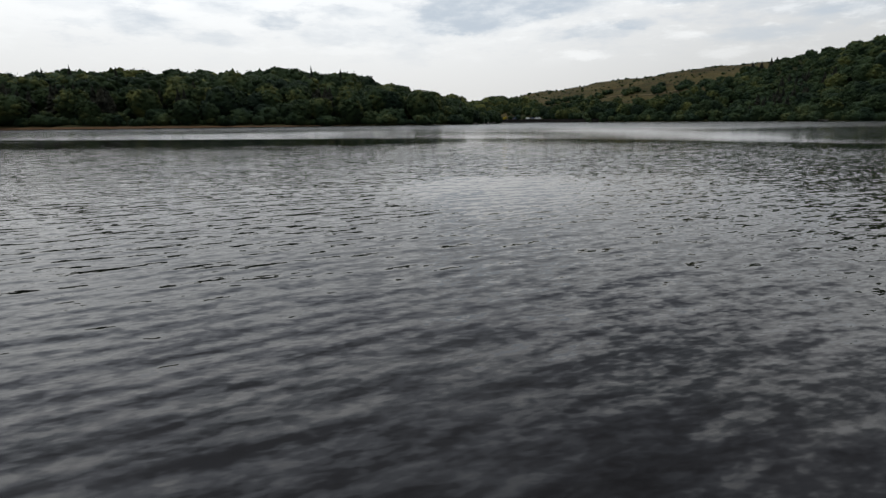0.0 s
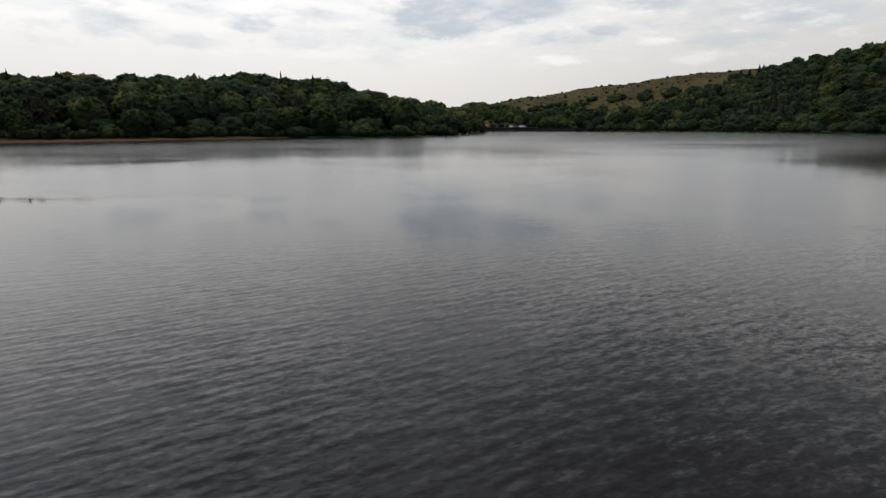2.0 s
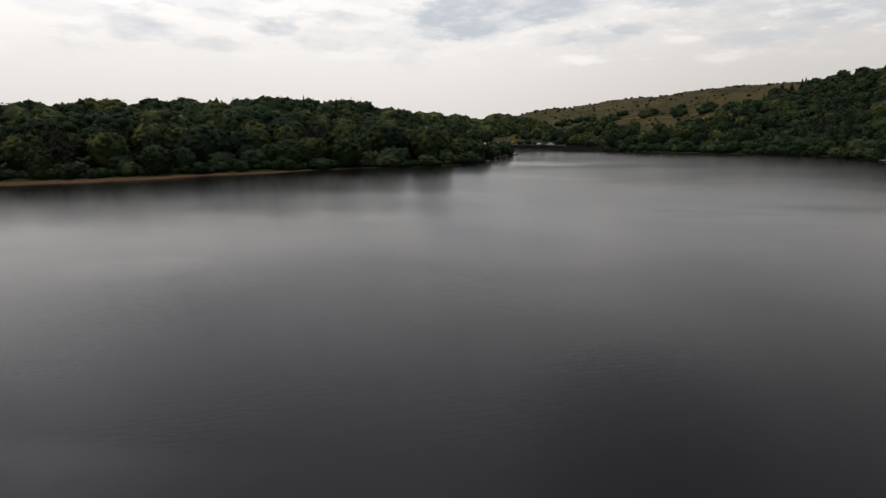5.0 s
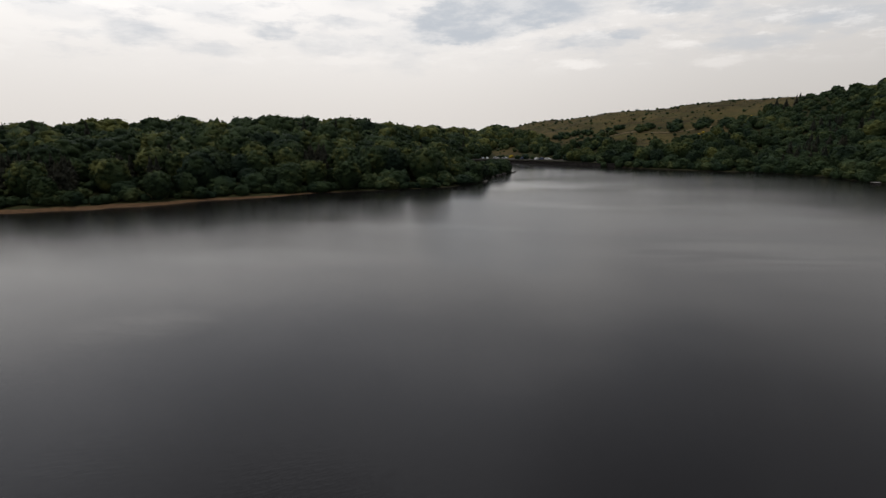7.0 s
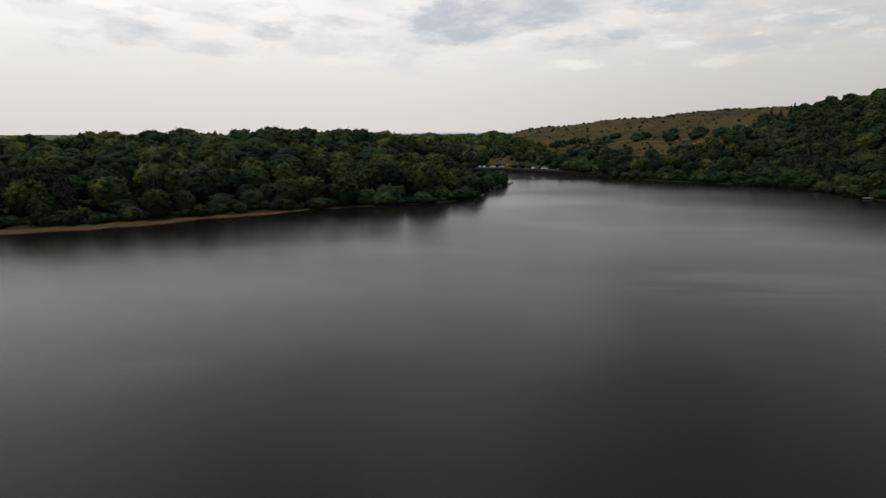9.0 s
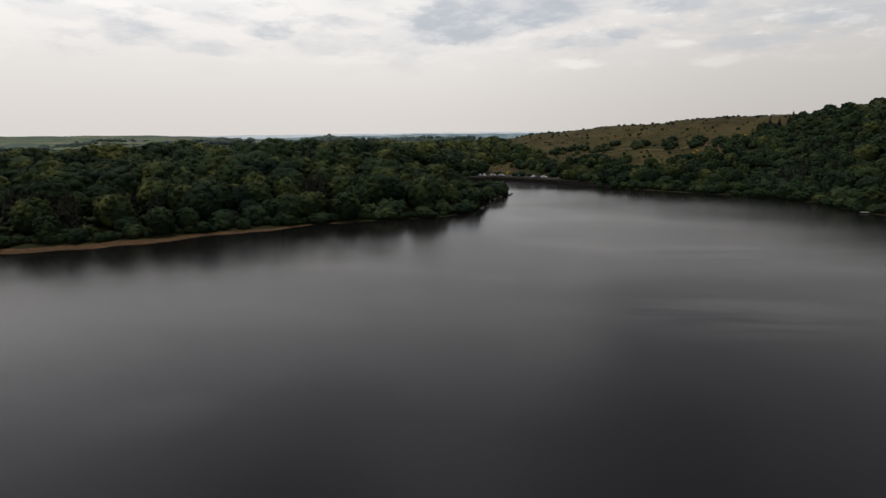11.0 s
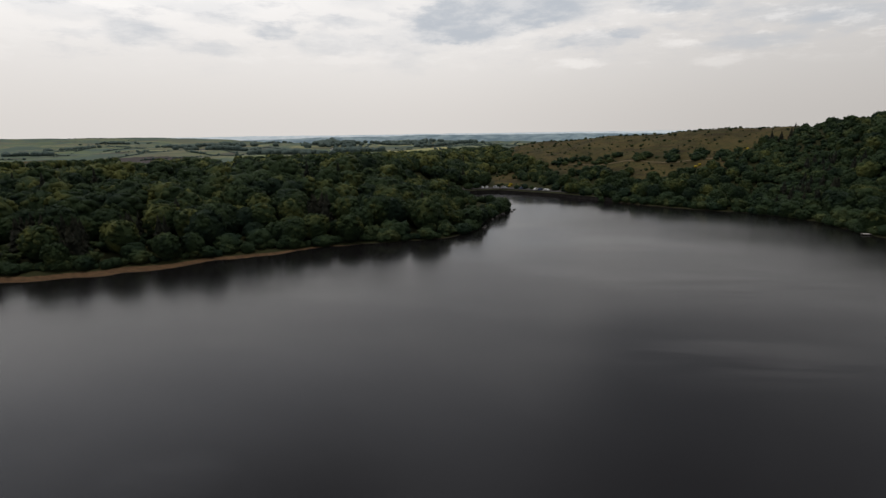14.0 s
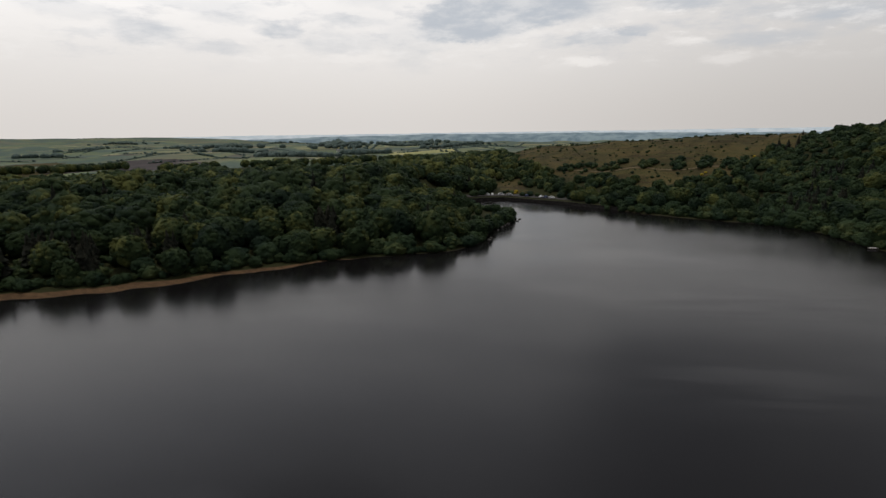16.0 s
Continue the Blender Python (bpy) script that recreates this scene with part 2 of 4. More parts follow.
    # two gusts on the eastern side, a dark streaky one under the hill and a lighter one nearer, and two small slicks in the west
    for gx, gy, gw, gh, tilt in ((112.0, 138.0, 70.0, 20.0, -0.026), (58.0, 94.0, 26.0, 14.0, 0.040), (-36.0, 62.0, 9.0, 6.0, 0.030), (-58.0, 70.0, 7.0, 5.0, 0.030)):
        ex, ey = n.math("DIVIDE", n.math("SUBTRACT", xyz[0], gx), gw), n.math("DIVIDE", n.math("SUBTRACT", xyz[1], gy), gh)
        spot = n.ramp(n.math("ADD", n.math("MULTIPLY", ex, ex), n.math("MULTIPLY", ey, ey)), 0.1, 1.4, tilt, 0.0)
        streak = n.ramp(n.noise(stretched(n, pos, 0.02, 0.11, 0.12), 1.0, 4.0, 0.6), 0.36, 0.60)
        lean = n.math("ADD", lean, n.math("MULTIPLY", spot, streak))
    slope = n.add("ShaderNodeCombineXYZ", ins={0: parts[0], 1: lean}).outputs[0]
    nrm = n.add("ShaderNodeVectorMath", operation="ADD", ins={0: slope, 1: (0, 0, 1)}).outputs[0]
    nrm = n.add("ShaderNodeVectorMath", operation="NORMALIZE", ins={0: nrm}).outputs[0]
    tint = n.mix(n.noise(pos, 0.02, 3.0), (0.005, 0.0045, 0.0048), (0.009, 0.008, 0.0083))
    # ripples too fine to tell apart from above: micro-roughness, less of it in the calm lanes
    rough = n.math("MULTIPLY", n.math("ADD", n.ramp(xyz[1], -26.0, 40.0, 0.012, 0.09), n.ramp(xyz[1], 40.0, 120.0, 0.0, 0.125)), n.math("SUBTRACT", 1.05, n.math("MULTIPLY", calm, 0.5)))
    # sheltered water under the wooded shores lies smoother
    rough = n.math("MULTIPLY", rough, n.ramp(attribute(n, "offshore"), 4.0, 60.0, 0.72, 1.0))
    return {"Base Color": tint, "Roughness": rough, "IOR": 1.33, "Normal": nrm}


def foliage_look(dark, mid, light):
    def build(n, pos):
        rnd = n.add("ShaderNodeObjectInfo").outputs["Random"]
        isl = n.add("ShaderNodeNewGeometry").outputs["Random Per Island"]
        stand = n.noise(pos, 0.09, 2.0)
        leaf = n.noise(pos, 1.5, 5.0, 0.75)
        own = attribute(n, "tree_tone_haze")
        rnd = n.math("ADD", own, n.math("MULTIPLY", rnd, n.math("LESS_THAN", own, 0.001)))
        # tone varies at random; the per-island share also paints some boughs as sunlit
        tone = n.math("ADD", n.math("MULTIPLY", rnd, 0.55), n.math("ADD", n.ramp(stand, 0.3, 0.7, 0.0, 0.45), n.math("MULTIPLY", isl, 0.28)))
        col = n.mix(n.ramp(tone, 0.20, 0.72), dark, mid)
        col = n.mix(n.ramp(tone, 0.70, 1.20), col, light)
        # near-black noise spots: shaded gaps between the leaves, put into the colour
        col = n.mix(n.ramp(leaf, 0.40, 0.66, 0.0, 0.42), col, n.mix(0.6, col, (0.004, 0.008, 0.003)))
        return {"Base Color": col, "Roughness": 0.75, "Specular IOR Level": 0.08, "Normal": bump(n, n.noise(pos, 1.1, 5.0, 0.75), 1.0, 0.9)}
    return build


def bark_look(n, pos):
    g = n.noise(stretched(n, pos, 6.0, 6.0), 1.0, 4.0)
    return {"Base Color": n.mix(g, (0.05, 0.04, 0.03), (0.13, 0.11, 0.09)), "Roughness": 0.9, "Normal": bump(n, g, 0.6, 0.05)}


def lakeside_look(n, pos):
    """Leaf litter under the woods, a drawdown strip of sand where the shore is open, dark wet bank elsewhere."""
    a = n.noise(pos, 0.35, 5.0, 0.65)
    b = n.noise(pos, 3.0, 4.0)
    litter = n.mix(a, (0.014, 0.018, 0.008), (0.040, 0.038, 0.018))
    litter = n.mix(n.math("MULTIPLY", b, 0.5), litter, (0.045, 0.05, 0.016))
    s = n.noise(stretched(n, pos, 0.25, 0.6, 0.5), 1.0, 5.0, 0.65)
    sand = n.mix(n.ramp(s, 0.3, 0.7), (0.080, 0.045, 0.023), (0.155, 0.093, 0.047))
    sand = n.mix(n.math("MULTIPLY", b, 0.4), sand, (0.08, 0.06, 0.042))
    mud = n.mix(b, (0.010, 0.009, 0.008), (0.028, 0.024, 0.020))
    d = n.math("ADD", attribute(n, "inland"), n.math("MULTIPLY", n.math("SUBTRACT", a, 0.5), 2.4))
    col = n.mix(n.ramp(n.math("SUBTRACT", attribute(n, "strand"), d), -0.6, 0.6), litter, sand)
    col = n.mix(n.ramp(d, 0.2, 1.1, 1.0, 0.0), col, mud)
    return {"Base Color": col, "Roughness": 0.92, "Specular IOR Level": 0.08, "Normal": bump(n, b, 0.7, 0.2)}


def moor_look(n, pos):
    a = n.ramp(n.noise(pos, 0.045, 6.0, 0.65), 0.35, 0.65)
    b = n.noise(pos, 0.5, 5.0, 0.7)
    col = n.mix(a, (0.044, 0.037, 0.018), (0.104, 0.079, 0.032))
    col = n.mix(n.ramp(b, 0.46, 0.68, 0.0, 0.70), col, (0.040, 0.044, 0.018))
    c = n.noise(stretched(n, pos, 0.016, 0.028, 0.3), 1.0, 4.0, 0.6)
    col = n.mix(n.ramp(c, 0.46, 0.62, 0.0, 0.40), col, (0.058, 0.062, 0.022))
    col = n.mix(n.ramp(c, 0.44, 0.34, 0.0, 0.6), col, (0.040, 0.030, 0.018))
    return {"Base Color": col, "Roughness": 0.95, "Specular IOR Level": 0.08, "Normal": bump(n, b, 0.8, 0.6)}


def field_look(n, pos):
    warp = n.add("ShaderNodeVectorMath", operation="ADD", ins={0: pos, 1: n.noise(pos, 0.004, 3.0, 0.5, 1)}).outputs[0]
    vec = stretched(n, warp, 0.0075, 0.0042, 0.4)
    cell = n.add("ShaderNodeTexVoronoi", ins={"Scale": 1.0, "Vector": vec})
    edge = n.add("ShaderNodeTexVoronoi", feature="DISTANCE_TO_EDGE", ins={"Scale": 1.0, "Vector": vec}).outputs["Distance"]
    r = n.add("ShaderNodeSeparateColor", ins={0: cell.outputs["Color"]}).outputs
    # greens and wood patches hold some distance haze, mixed into their colours
    col = n.mix(n.ramp(r[0], 0.2, 0.9), (0.112, 0.150, 0.092), (0.185, 0.214, 0.106))
    col = n.mix(n.ramp(r[1], 0.78, 0.86), col, (0.30, 0.29, 0.15))
    col = n.mix(n.ramp(r[2], 0.80, 0.86), col, (0.085, 0.08, 0.07))
    col = n.mix(n.ramp(n.noise(pos, 0.006, 5.0, 0.65), 0.47, 0.57), col, (0.085, 0.122, 0.104))
    col = n.mix(n.ramp(n.noise(pos, 0.0032, 4.0, 0.6), 0.50, 0.62, 0.0, 0.7), col, (0.165, 0.15, 0.10))
    col = n.mix(n.ramp(edge, 0.02, 0.07, 0.6, 0.0), col, (0.105, 0.135, 0.095))
    return {"Base Color": n.mix(n.math("MULTIPLY", n.noise(pos, 0.05, 4.0), 0.35), col, (0.09, 0.12, 0.085)), "Roughness": 0.95, "Specular IOR Level": 0.08}


def plain_look(lo, hi, scale, rough=0.9):
    def build(n, pos):
        a = n.noise(pos, scale, 5.0, 0.65)
        return {"Base Color": n.mix(n.ramp(a, 0.3, 0.7), lo, hi), "Roughness": rough, "Specular IOR Level": 0.15, "Normal": bump(n, a, 0.5, 0.1)}
    return build


WATER = material("peaty_water", water_look)
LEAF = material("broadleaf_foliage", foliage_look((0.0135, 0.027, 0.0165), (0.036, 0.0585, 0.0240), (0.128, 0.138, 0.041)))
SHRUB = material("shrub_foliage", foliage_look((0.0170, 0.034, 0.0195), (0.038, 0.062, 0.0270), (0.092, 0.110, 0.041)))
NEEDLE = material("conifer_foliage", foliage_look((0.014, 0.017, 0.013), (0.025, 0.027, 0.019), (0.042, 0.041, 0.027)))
# leaf colour of the far copses, paled and blued to paint haze over them
HAZED_HEDGE = material("far_woodland_hazed_foliage", foliage_look((0.090, 0.128, 0.118), (0.115, 0.152, 0.130), (0.145, 0.176, 0.135)))
GORSE = material("gorse_flower", plain_look((0.10, 0.09, 0.02), (0.55, 0.40, 0.03), 2.5))
BARK = material("tree_bark", bark_look)
LAND = material("lakeside_land", lakeside_look)
MOOR = material("moor_grass", moor_look)
FIELD = material("hazed_farm_fields", field_look)
HAY = material("hay_field", plain_look((0.24, 0.25, 0.10), (0.38, 0.35, 0.15), 0.01))
HEATHER = material("bare_heather", plain_look((0.030, 0.024, 0.026), (0.055, 0.044, 0.042), 0.02))
STONE = material("dark_wall_stone", plain_look((0.012, 0.011, 0.010), (0.045, 0.040, 0.035), 0.9))
TARMAC = material("worn_tarmac", plain_look((0.045, 0.043, 0.040), (0.085, 0.08, 0.075), 0.7))

# ---------------------------------------------------------------- lie of the land
LAKE = np.array([
    (-300, 40), (-262, 108), (-200, 138), (-160, 150), (-135, 156), (-105, 164), (-90, 172), (-76, 181), (-59, 191), (-30, 206),
    (-7, 210), (4, 215), (17, 228), (21, 237), (24, 254), (29, 265), (39, 283), (43, 296), (38, 312), (24, 330),
    (14, 350), (18, 364), (30, 371), (45, 371), (56, 362), (66, 354), (81, 343), (107, 313), (130, 286), (152, 270), (169, 251), (174, 240),
    (173, 221), (175, 203), (181, 185), (198, 158), (235, 90), (260, -40), (200, -150), (50, -190), (-150, -160), (-280, -80)], float)


def ripple(x, y, seed, size):
    """Smooth sum of waves, about -1 to 1, a cheap noise for arrays."""
    rng = np.random.RandomState(seed)
    v = np.zeros(x.shape)
    for k in range(7):
        a, ph = rng.uniform(0, 6.283), rng.uniform(0, 6.283)
        w = 6.283 / (size * rng.uniform(0.5, 1.6))
        v += np.sin((x * np.cos(a) + y * np.sin(a)) * w + ph)
    return v / 3.2


def shore_distance(x, y):
    """Metres from the shoreline: above 0 on land, below 0 in the lake."""
    best = np.full(x.shape, 1e9)
    inside = np.zeros(x.shape, bool)
    for (x0, y0), (x1, y1) in zip(LAKE, np.roll(LAKE, -1, 0)):
        ex, ey = x1 - x0, y1 - y0
        t = np.clip(((x - x0) * ex + (y - y0) * ey) / (ex * ex + ey * ey), 0, 1)
        best = np.minimum(best, (x - x0 - t * ex) ** 2 + (y - y0 - t * ey) ** 2)
        if y0 != y1:
            cross = (y0 > y) != (y1 > y)
            inside ^= cross & (x < ex * (y - y0) / ey + x0)
    d = np.sqrt(best) * np.where(inside, -1, 1)
    return d + 1.3 * ripple(x, y, 3, 24)


QUAY = np.array([(14, 363), (29, 370), (45, 370.5), (56, 362), (66, 354), (81, 343.5), (93, 330), (106, 315.5)])


def quay_distance(x, y):
    best = np.full(x.shape, 1e9)
    for (x0, y0), (x1, y1) in zip(QUAY[:-1], QUAY[1:]):
        ex, ey = x1 - x0, y1 - y0
        t = np.clip(((x - x0) * ex + (y - y0) * ey) / (ex * ex + ey * ey), 0, 1)
        best = np.minimum(best, np.hypot(x - x0 - t * ex, y - y0 - t * ey))
    return best


CREST_AZ = [-180, -90, -60, -45, -35, -26, -17, -9, -4, 0, 4.5, 7, 10, 21, 28, 33, 35.5, 38, 45, 70, 120, 180]
CREST_R = [330, 420, 380, 330, 312, 312, 302, 312, 352, 420, 560, 570, 570, 492, 470, 456, 448, 440, 420, 420, 400, 330]
CREST_Z = [14, 15, 15, 14, 14.7, 16.2, 16.2, 16, 13.4, 10.2, 11.5, 18.6, 27.2, 35.9, 39.6, 41.6, 40.8, 39.6, 43, 44, 22, 14]
VALLEY_Z = [8, 8, 8, 8, 8, 8, 8, 8, 8, 8, 9, 10, 14, 20, 24, 26, 28, 30, 34, 30, 12, 8]


def ease(u):
    u = np.clip(u, 0, 1)
    return u * u * (3 - 2 * u)


def land_height(x, y):
    r, az = np.hypot(x, y), np.degrees(np.arctan2(x, y))
    d = shore_distance(x, y)
    cr, cz, vz = (np.interp(az, CREST_AZ, v) for v in (CREST_R, CREST_Z, VALLEY_Z))
    u = d / (d + np.maximum(cr - r, 0) + 1e-3)
    u = np.clip(u, 0, 1)
    rise = cz * (0.5 * u + 0.5 * ease(u))
    past = ease((r - cr + 8) / np.interp(az, [-12, 2], [115, 230]))
    near = rise * (1 - past) + vz * past + ripple(x, y, 8, 60) * 0.8 * np.clip(d / 60, 0, 1)
    plain = np.interp(r, [600, 900, 1400, 2000, 3000, 4900], [9, 7, 1, -10, -42, -92])
    west = ease((-8 - az) / 20.0) * ease((az + 110) / 40.0)
    plain = plain + 62 * west * np.exp(-((r - 2950) / 620.0) ** 2)
    plain = plain + 8 * np.exp(-((r - 4500) / 330.0) ** 2) * (0.55 + 0.45 * ripple(az * 10, az * 0, 5, 90)) * (1 - west)
    plain = plain + ripple(x, y, 12, 380) * np.interp(r, [600, 1000, 1800, 2600, 4000], [1.0, 6.0, 9.0, 6.0, 2.0])
    # knolls among the fields: heading, distance, height, half width, half depth
    for k_az, k_r, k_z, k_w, k_d in ((-9.5, 1300, 17, 85, 120), (-2.5, 1600, 12, 130, 140), (-20, 1300, 11, 130, 130), (-28, 1500, 12, 120, 160), (3.0, 1250, 9, 90, 110)):
        ka = math.radians(k_az)
        u = x * math.cos(ka) - y * math.sin(ka)
        v = x * math.sin(ka) + y * math.cos(ka) - k_r
        plain = plain + k_z * np.exp(-(u / k_w) ** 2 - (v / k_d) ** 2)
    out = ease((r - 640) / 300.0)
    land = near * (1 - out) + plain * out
    quay = ease((30 - quay_distance(x, y)) / 14.0) * ease((d - 1.0) / 1.5)
    land = np.where(quay > 0, land * (1 - quay) + 0.9 * quay, land)
    bank = np.where(d > 0, 0.12 * np.minimum(d, 9.0), np.maximum(0.22 * d, -4.0))
    return np.where(d > 0, bank + land * np.maximum(ease(d / 26.0), quay), bank)


GRID_X, GRID_Y, STEP = np.arange(-470, 471, 3.0), np.arange(60, 800, 3.0), 3.0
GRID_Z = land_height(*[g.ravel() for g in np.meshgrid(GRID_X, GRID_Y, indexing="ij")]).reshape(len(GRID_X), len(GRID_Y))


def land_z(x, y):
    """Height of the land at one place."""
    i, j = (x + 470) / STEP, (y - 60) / STEP
    a, b = int(i), int(j)
    if not (0 <= a < len(GRID_X) - 1 and 0 <= b < len(GRID_Y) - 1):
        return float(land_height(np.array([float(x)]), np.array([float(y)]))[0])
    u, v = i - a, j - b
    return float(GRID_Z[a, b] * (1 - u) * (1 - v) + GRID_Z[a + 1, b] * u * (1 - v) + GRID_Z[a, b + 1] * (1 - u) * v + GRID_Z[a + 1, b + 1] * u * v)


def mesh_of(name, verts, faces, mats, smooth=False):
    """verts (n, 3) and faces (m, 3 or 4) arrays into a mesh, fast."""
    me = bpy.data.meshes.new(name)
    verts, faces = np.asarray(verts, np.float32), np.asarray(faces, np.int32)
    k = faces.shape[1]
    me.vertices.add(len(verts))
    me.vertices.foreach_set("co", verts.ravel())
    me.loops.add(faces.size)
    me.loops.foreach_set("vertex_index", faces.ravel())
    me.polygons.add(len(faces))
    me.polygons.foreach_set("loop_start", np.arange(0, faces.size, k, dtype=np.int32))
    me.polygons.foreach_set("use_smooth", np.full(len(faces), smooth))
    for m in mats if isinstance(mats, (list, tuple)) else [mats]:
        me.materials.append(m)
    me.update(calc_edges=True)
    return me


def polar_grid(azs, rs):
    A, R = np.meshgrid(np.radians(azs), rs, indexing="ij")
    x, y = (R * np.sin(A)).ravel(), (R * np.cos(A)).ravel()
    na, nr = len(azs), len(rs)
    i, j = np.meshgrid(np.arange(na - 1), np.arange(nr - 1), indexing="ij")
    a = (i * nr + j).ravel()
    return x, y, np.stack([a, a + 1, a + nr + 1, a + nr], 1)


azs = np.concatenate([np.arange(-180, -50, 3.0), np.arange(-50, 50, 0.3), np.arange(50, 180.1, 3.0)])
rs = np.concatenate([np.arange(0.0, 140, 20), np.arange(140, 420, 2.0), np.arange(420, 700, 5), np.geomspace(700, 4950, 200)])
gx, gy, gf = polar_grid(azs, rs)
gz = land_height(gx, gy)
ground_mesh = mesh_of("ground", np.stack([gx, gy, gz], 1), gf, [LAND, MOOR, FIELD, HAY, HEATHER], smooth=True)
fx, fy = gx[gf].mean(1), gy[gf].mean(1)
fr, fa, fd = np.hypot(fx, fy), np.degrees(np.arctan2(fx, fy)), shore_distance(fx, fy)


def is_moor(x, y):
    """Open grass of the slope: above the shore woods, below the crest."""
    r, az, d = np.hypot(x, y), np.degrees(np.arctan2(x, y)), shore_distance(x, y)
    wob = ripple(x, y, 21, 45) * 14
    low = np.interp(az, [5, 9, 13, 22, 28, 30, 32, 34, 36], [330, 90, 65, 52, 58, 84, 108, 135, 400])
    clearing = (np.abs(az - 7.6 + (r - 415) * 0.02) < 1.3) & (r > 392) & (r < 445)
    return clearing | (az > 6) & (az < 34.6 + wob * 0.04 + (r - 430) * 0.03) & (d + wob > low) & (r < 760)


slot = np.zeros(len(gf), np.int32)
slot[is_moor(fx, fy)] = 1
slot[(fr > 640) & (slot == 0)] = 2
wob = ripple(fx, fy, 40, 120)
slot[(fr > 860 + wob * 25) & (fr < 1080 + wob * 30) & (fa > -5.2 + wob * 0.4) & (fa < 1.6)] = 3
rag = ripple(fx, fy, 44, 70) * 0.22 + wob * 0.25
slot[((fa + 30.0) / 6.0) ** 2 + ((fr - 780) / 125.0) ** 2 + rag * 1.4 < 1.0] = 4
slot[(((fa + 38.5) / 6.5) ** 2 + ((fr - 850) / 190.0) ** 2 + rag * 2.0 < 1.0) & (slot == 2)] = 1
for name, values in (("inland", shore_distance(gx, gy)),
                     ("strand", np.interp(np.degrees(np.arctan2(gx, gy)), [-90, -60, -45, -33, -26, -15, -8, 0, 10, 13, 26, 32], [0, 6, 6, 5.4, 5.0, 2.6, 0.6, -3.0, -3.0, 0.6, 0.4, -1.0]))):
    ground_mesh.attributes.new(name, "FLOAT", "POINT").data.foreach_set("value", values.astype(np.float32))
ground_mesh.polygons.foreach_set("material_index", slot)
ground = tagged(new("ground", ground_mesh), "wooded hills, moor grass and distant farm fields round a reservoir", "ground", kind="structure")

wx, wy, wf = polar_grid(np.arange(-180, 180.1, 2.0), np.concatenate([np.arange(0.0, 100, 20), np.arange(100, 401, 6)]))
water_mesh = mesh_of("water", np.stack([wx, wy, wx * 0], 1), wf, WATER)
water_mesh.attributes.new("offshore", "FLOAT", "POINT").data.foreach_set("value", (-shore_distance(wx, wy)).astype(np.float32))
water = tagged(new("water", water_mesh), "dark peaty reservoir water with fine ripples", "water", kind="structure")

# ---------------------------------------------------------------- trees


def ico(level):
    bm = bmesh.new()
    bmesh.ops.create_icosphere(bm, subdivisions=level, radius=1.0)
    v = np.array([p.co[:] for p in bm.verts])
    f = np.array([[p.index for p in q.verts] for q in bm.faces])
    bm.free()
    return v, f


ICO1, ICO2 = ico(1), ico(2)


def join(parts):
    vs, fs, base = [], [], 0
    for v, f in parts:
        vs.append(v)
        fs.append(f + base)
        base += len(v)
    return np.concatenate(vs), np.concatenate(fs)


def tapered(rng, p0, p1, r0, r1, sides=6):
    """A tapered stick from p0 to p1, as triangles."""
    p0, p1 = np.array(p0, float), np.array(p1, float)
    ax = (p1 - p0) / np.linalg.norm(p1 - p0)
    u = np.cross(ax, [0.3, 0.9, 0.2]); u /= np.linalg.norm(u)
    w = np.cross(ax, u)
    a = np.arange(sides) * 2 * np.pi / sides
    ring = np.cos(a)[:, None] * u + np.sin(a)[:, None] * w
    v = np.concatenate([p0 + ring * r0, p1 + ring * r1])
    f = []
    for i in range(sides):
        j = (i + 1) % sides
        f += [(i, j, sides + j), (i, sides + j, sides + i)]
    return v, np.array(f)


def leaf_cards(rng, at, normals, size):
    """Small three-cornered sprays of leaves, near the given places."""
    n = len(at)
    a = rng.normal(size=(n, 3)); a -= (a * normals).sum(1)[:, None] * normals * 0.6
    a /= np.linalg.norm(a, axis=1)[:, None]
    b = np.cross(normals, a) + normals * rng.uniform(-0.5, 0.9, (n, 1))
    b /= np.linalg.norm(b, axis=1)[:, None]
    s = size * rng.uniform(0.6, 1.4, (n, 1))
    v = np.stack([at - a * s, at + a * s, at + b * s * 1.5, at - b * s], 1).reshape(-1, 3)
    i = np.arange(n) * 4
    return v, np.concatenate([np.stack([i, i + 1, i + 2], 1), np.stack([i + 1, i, i + 3], 1)])


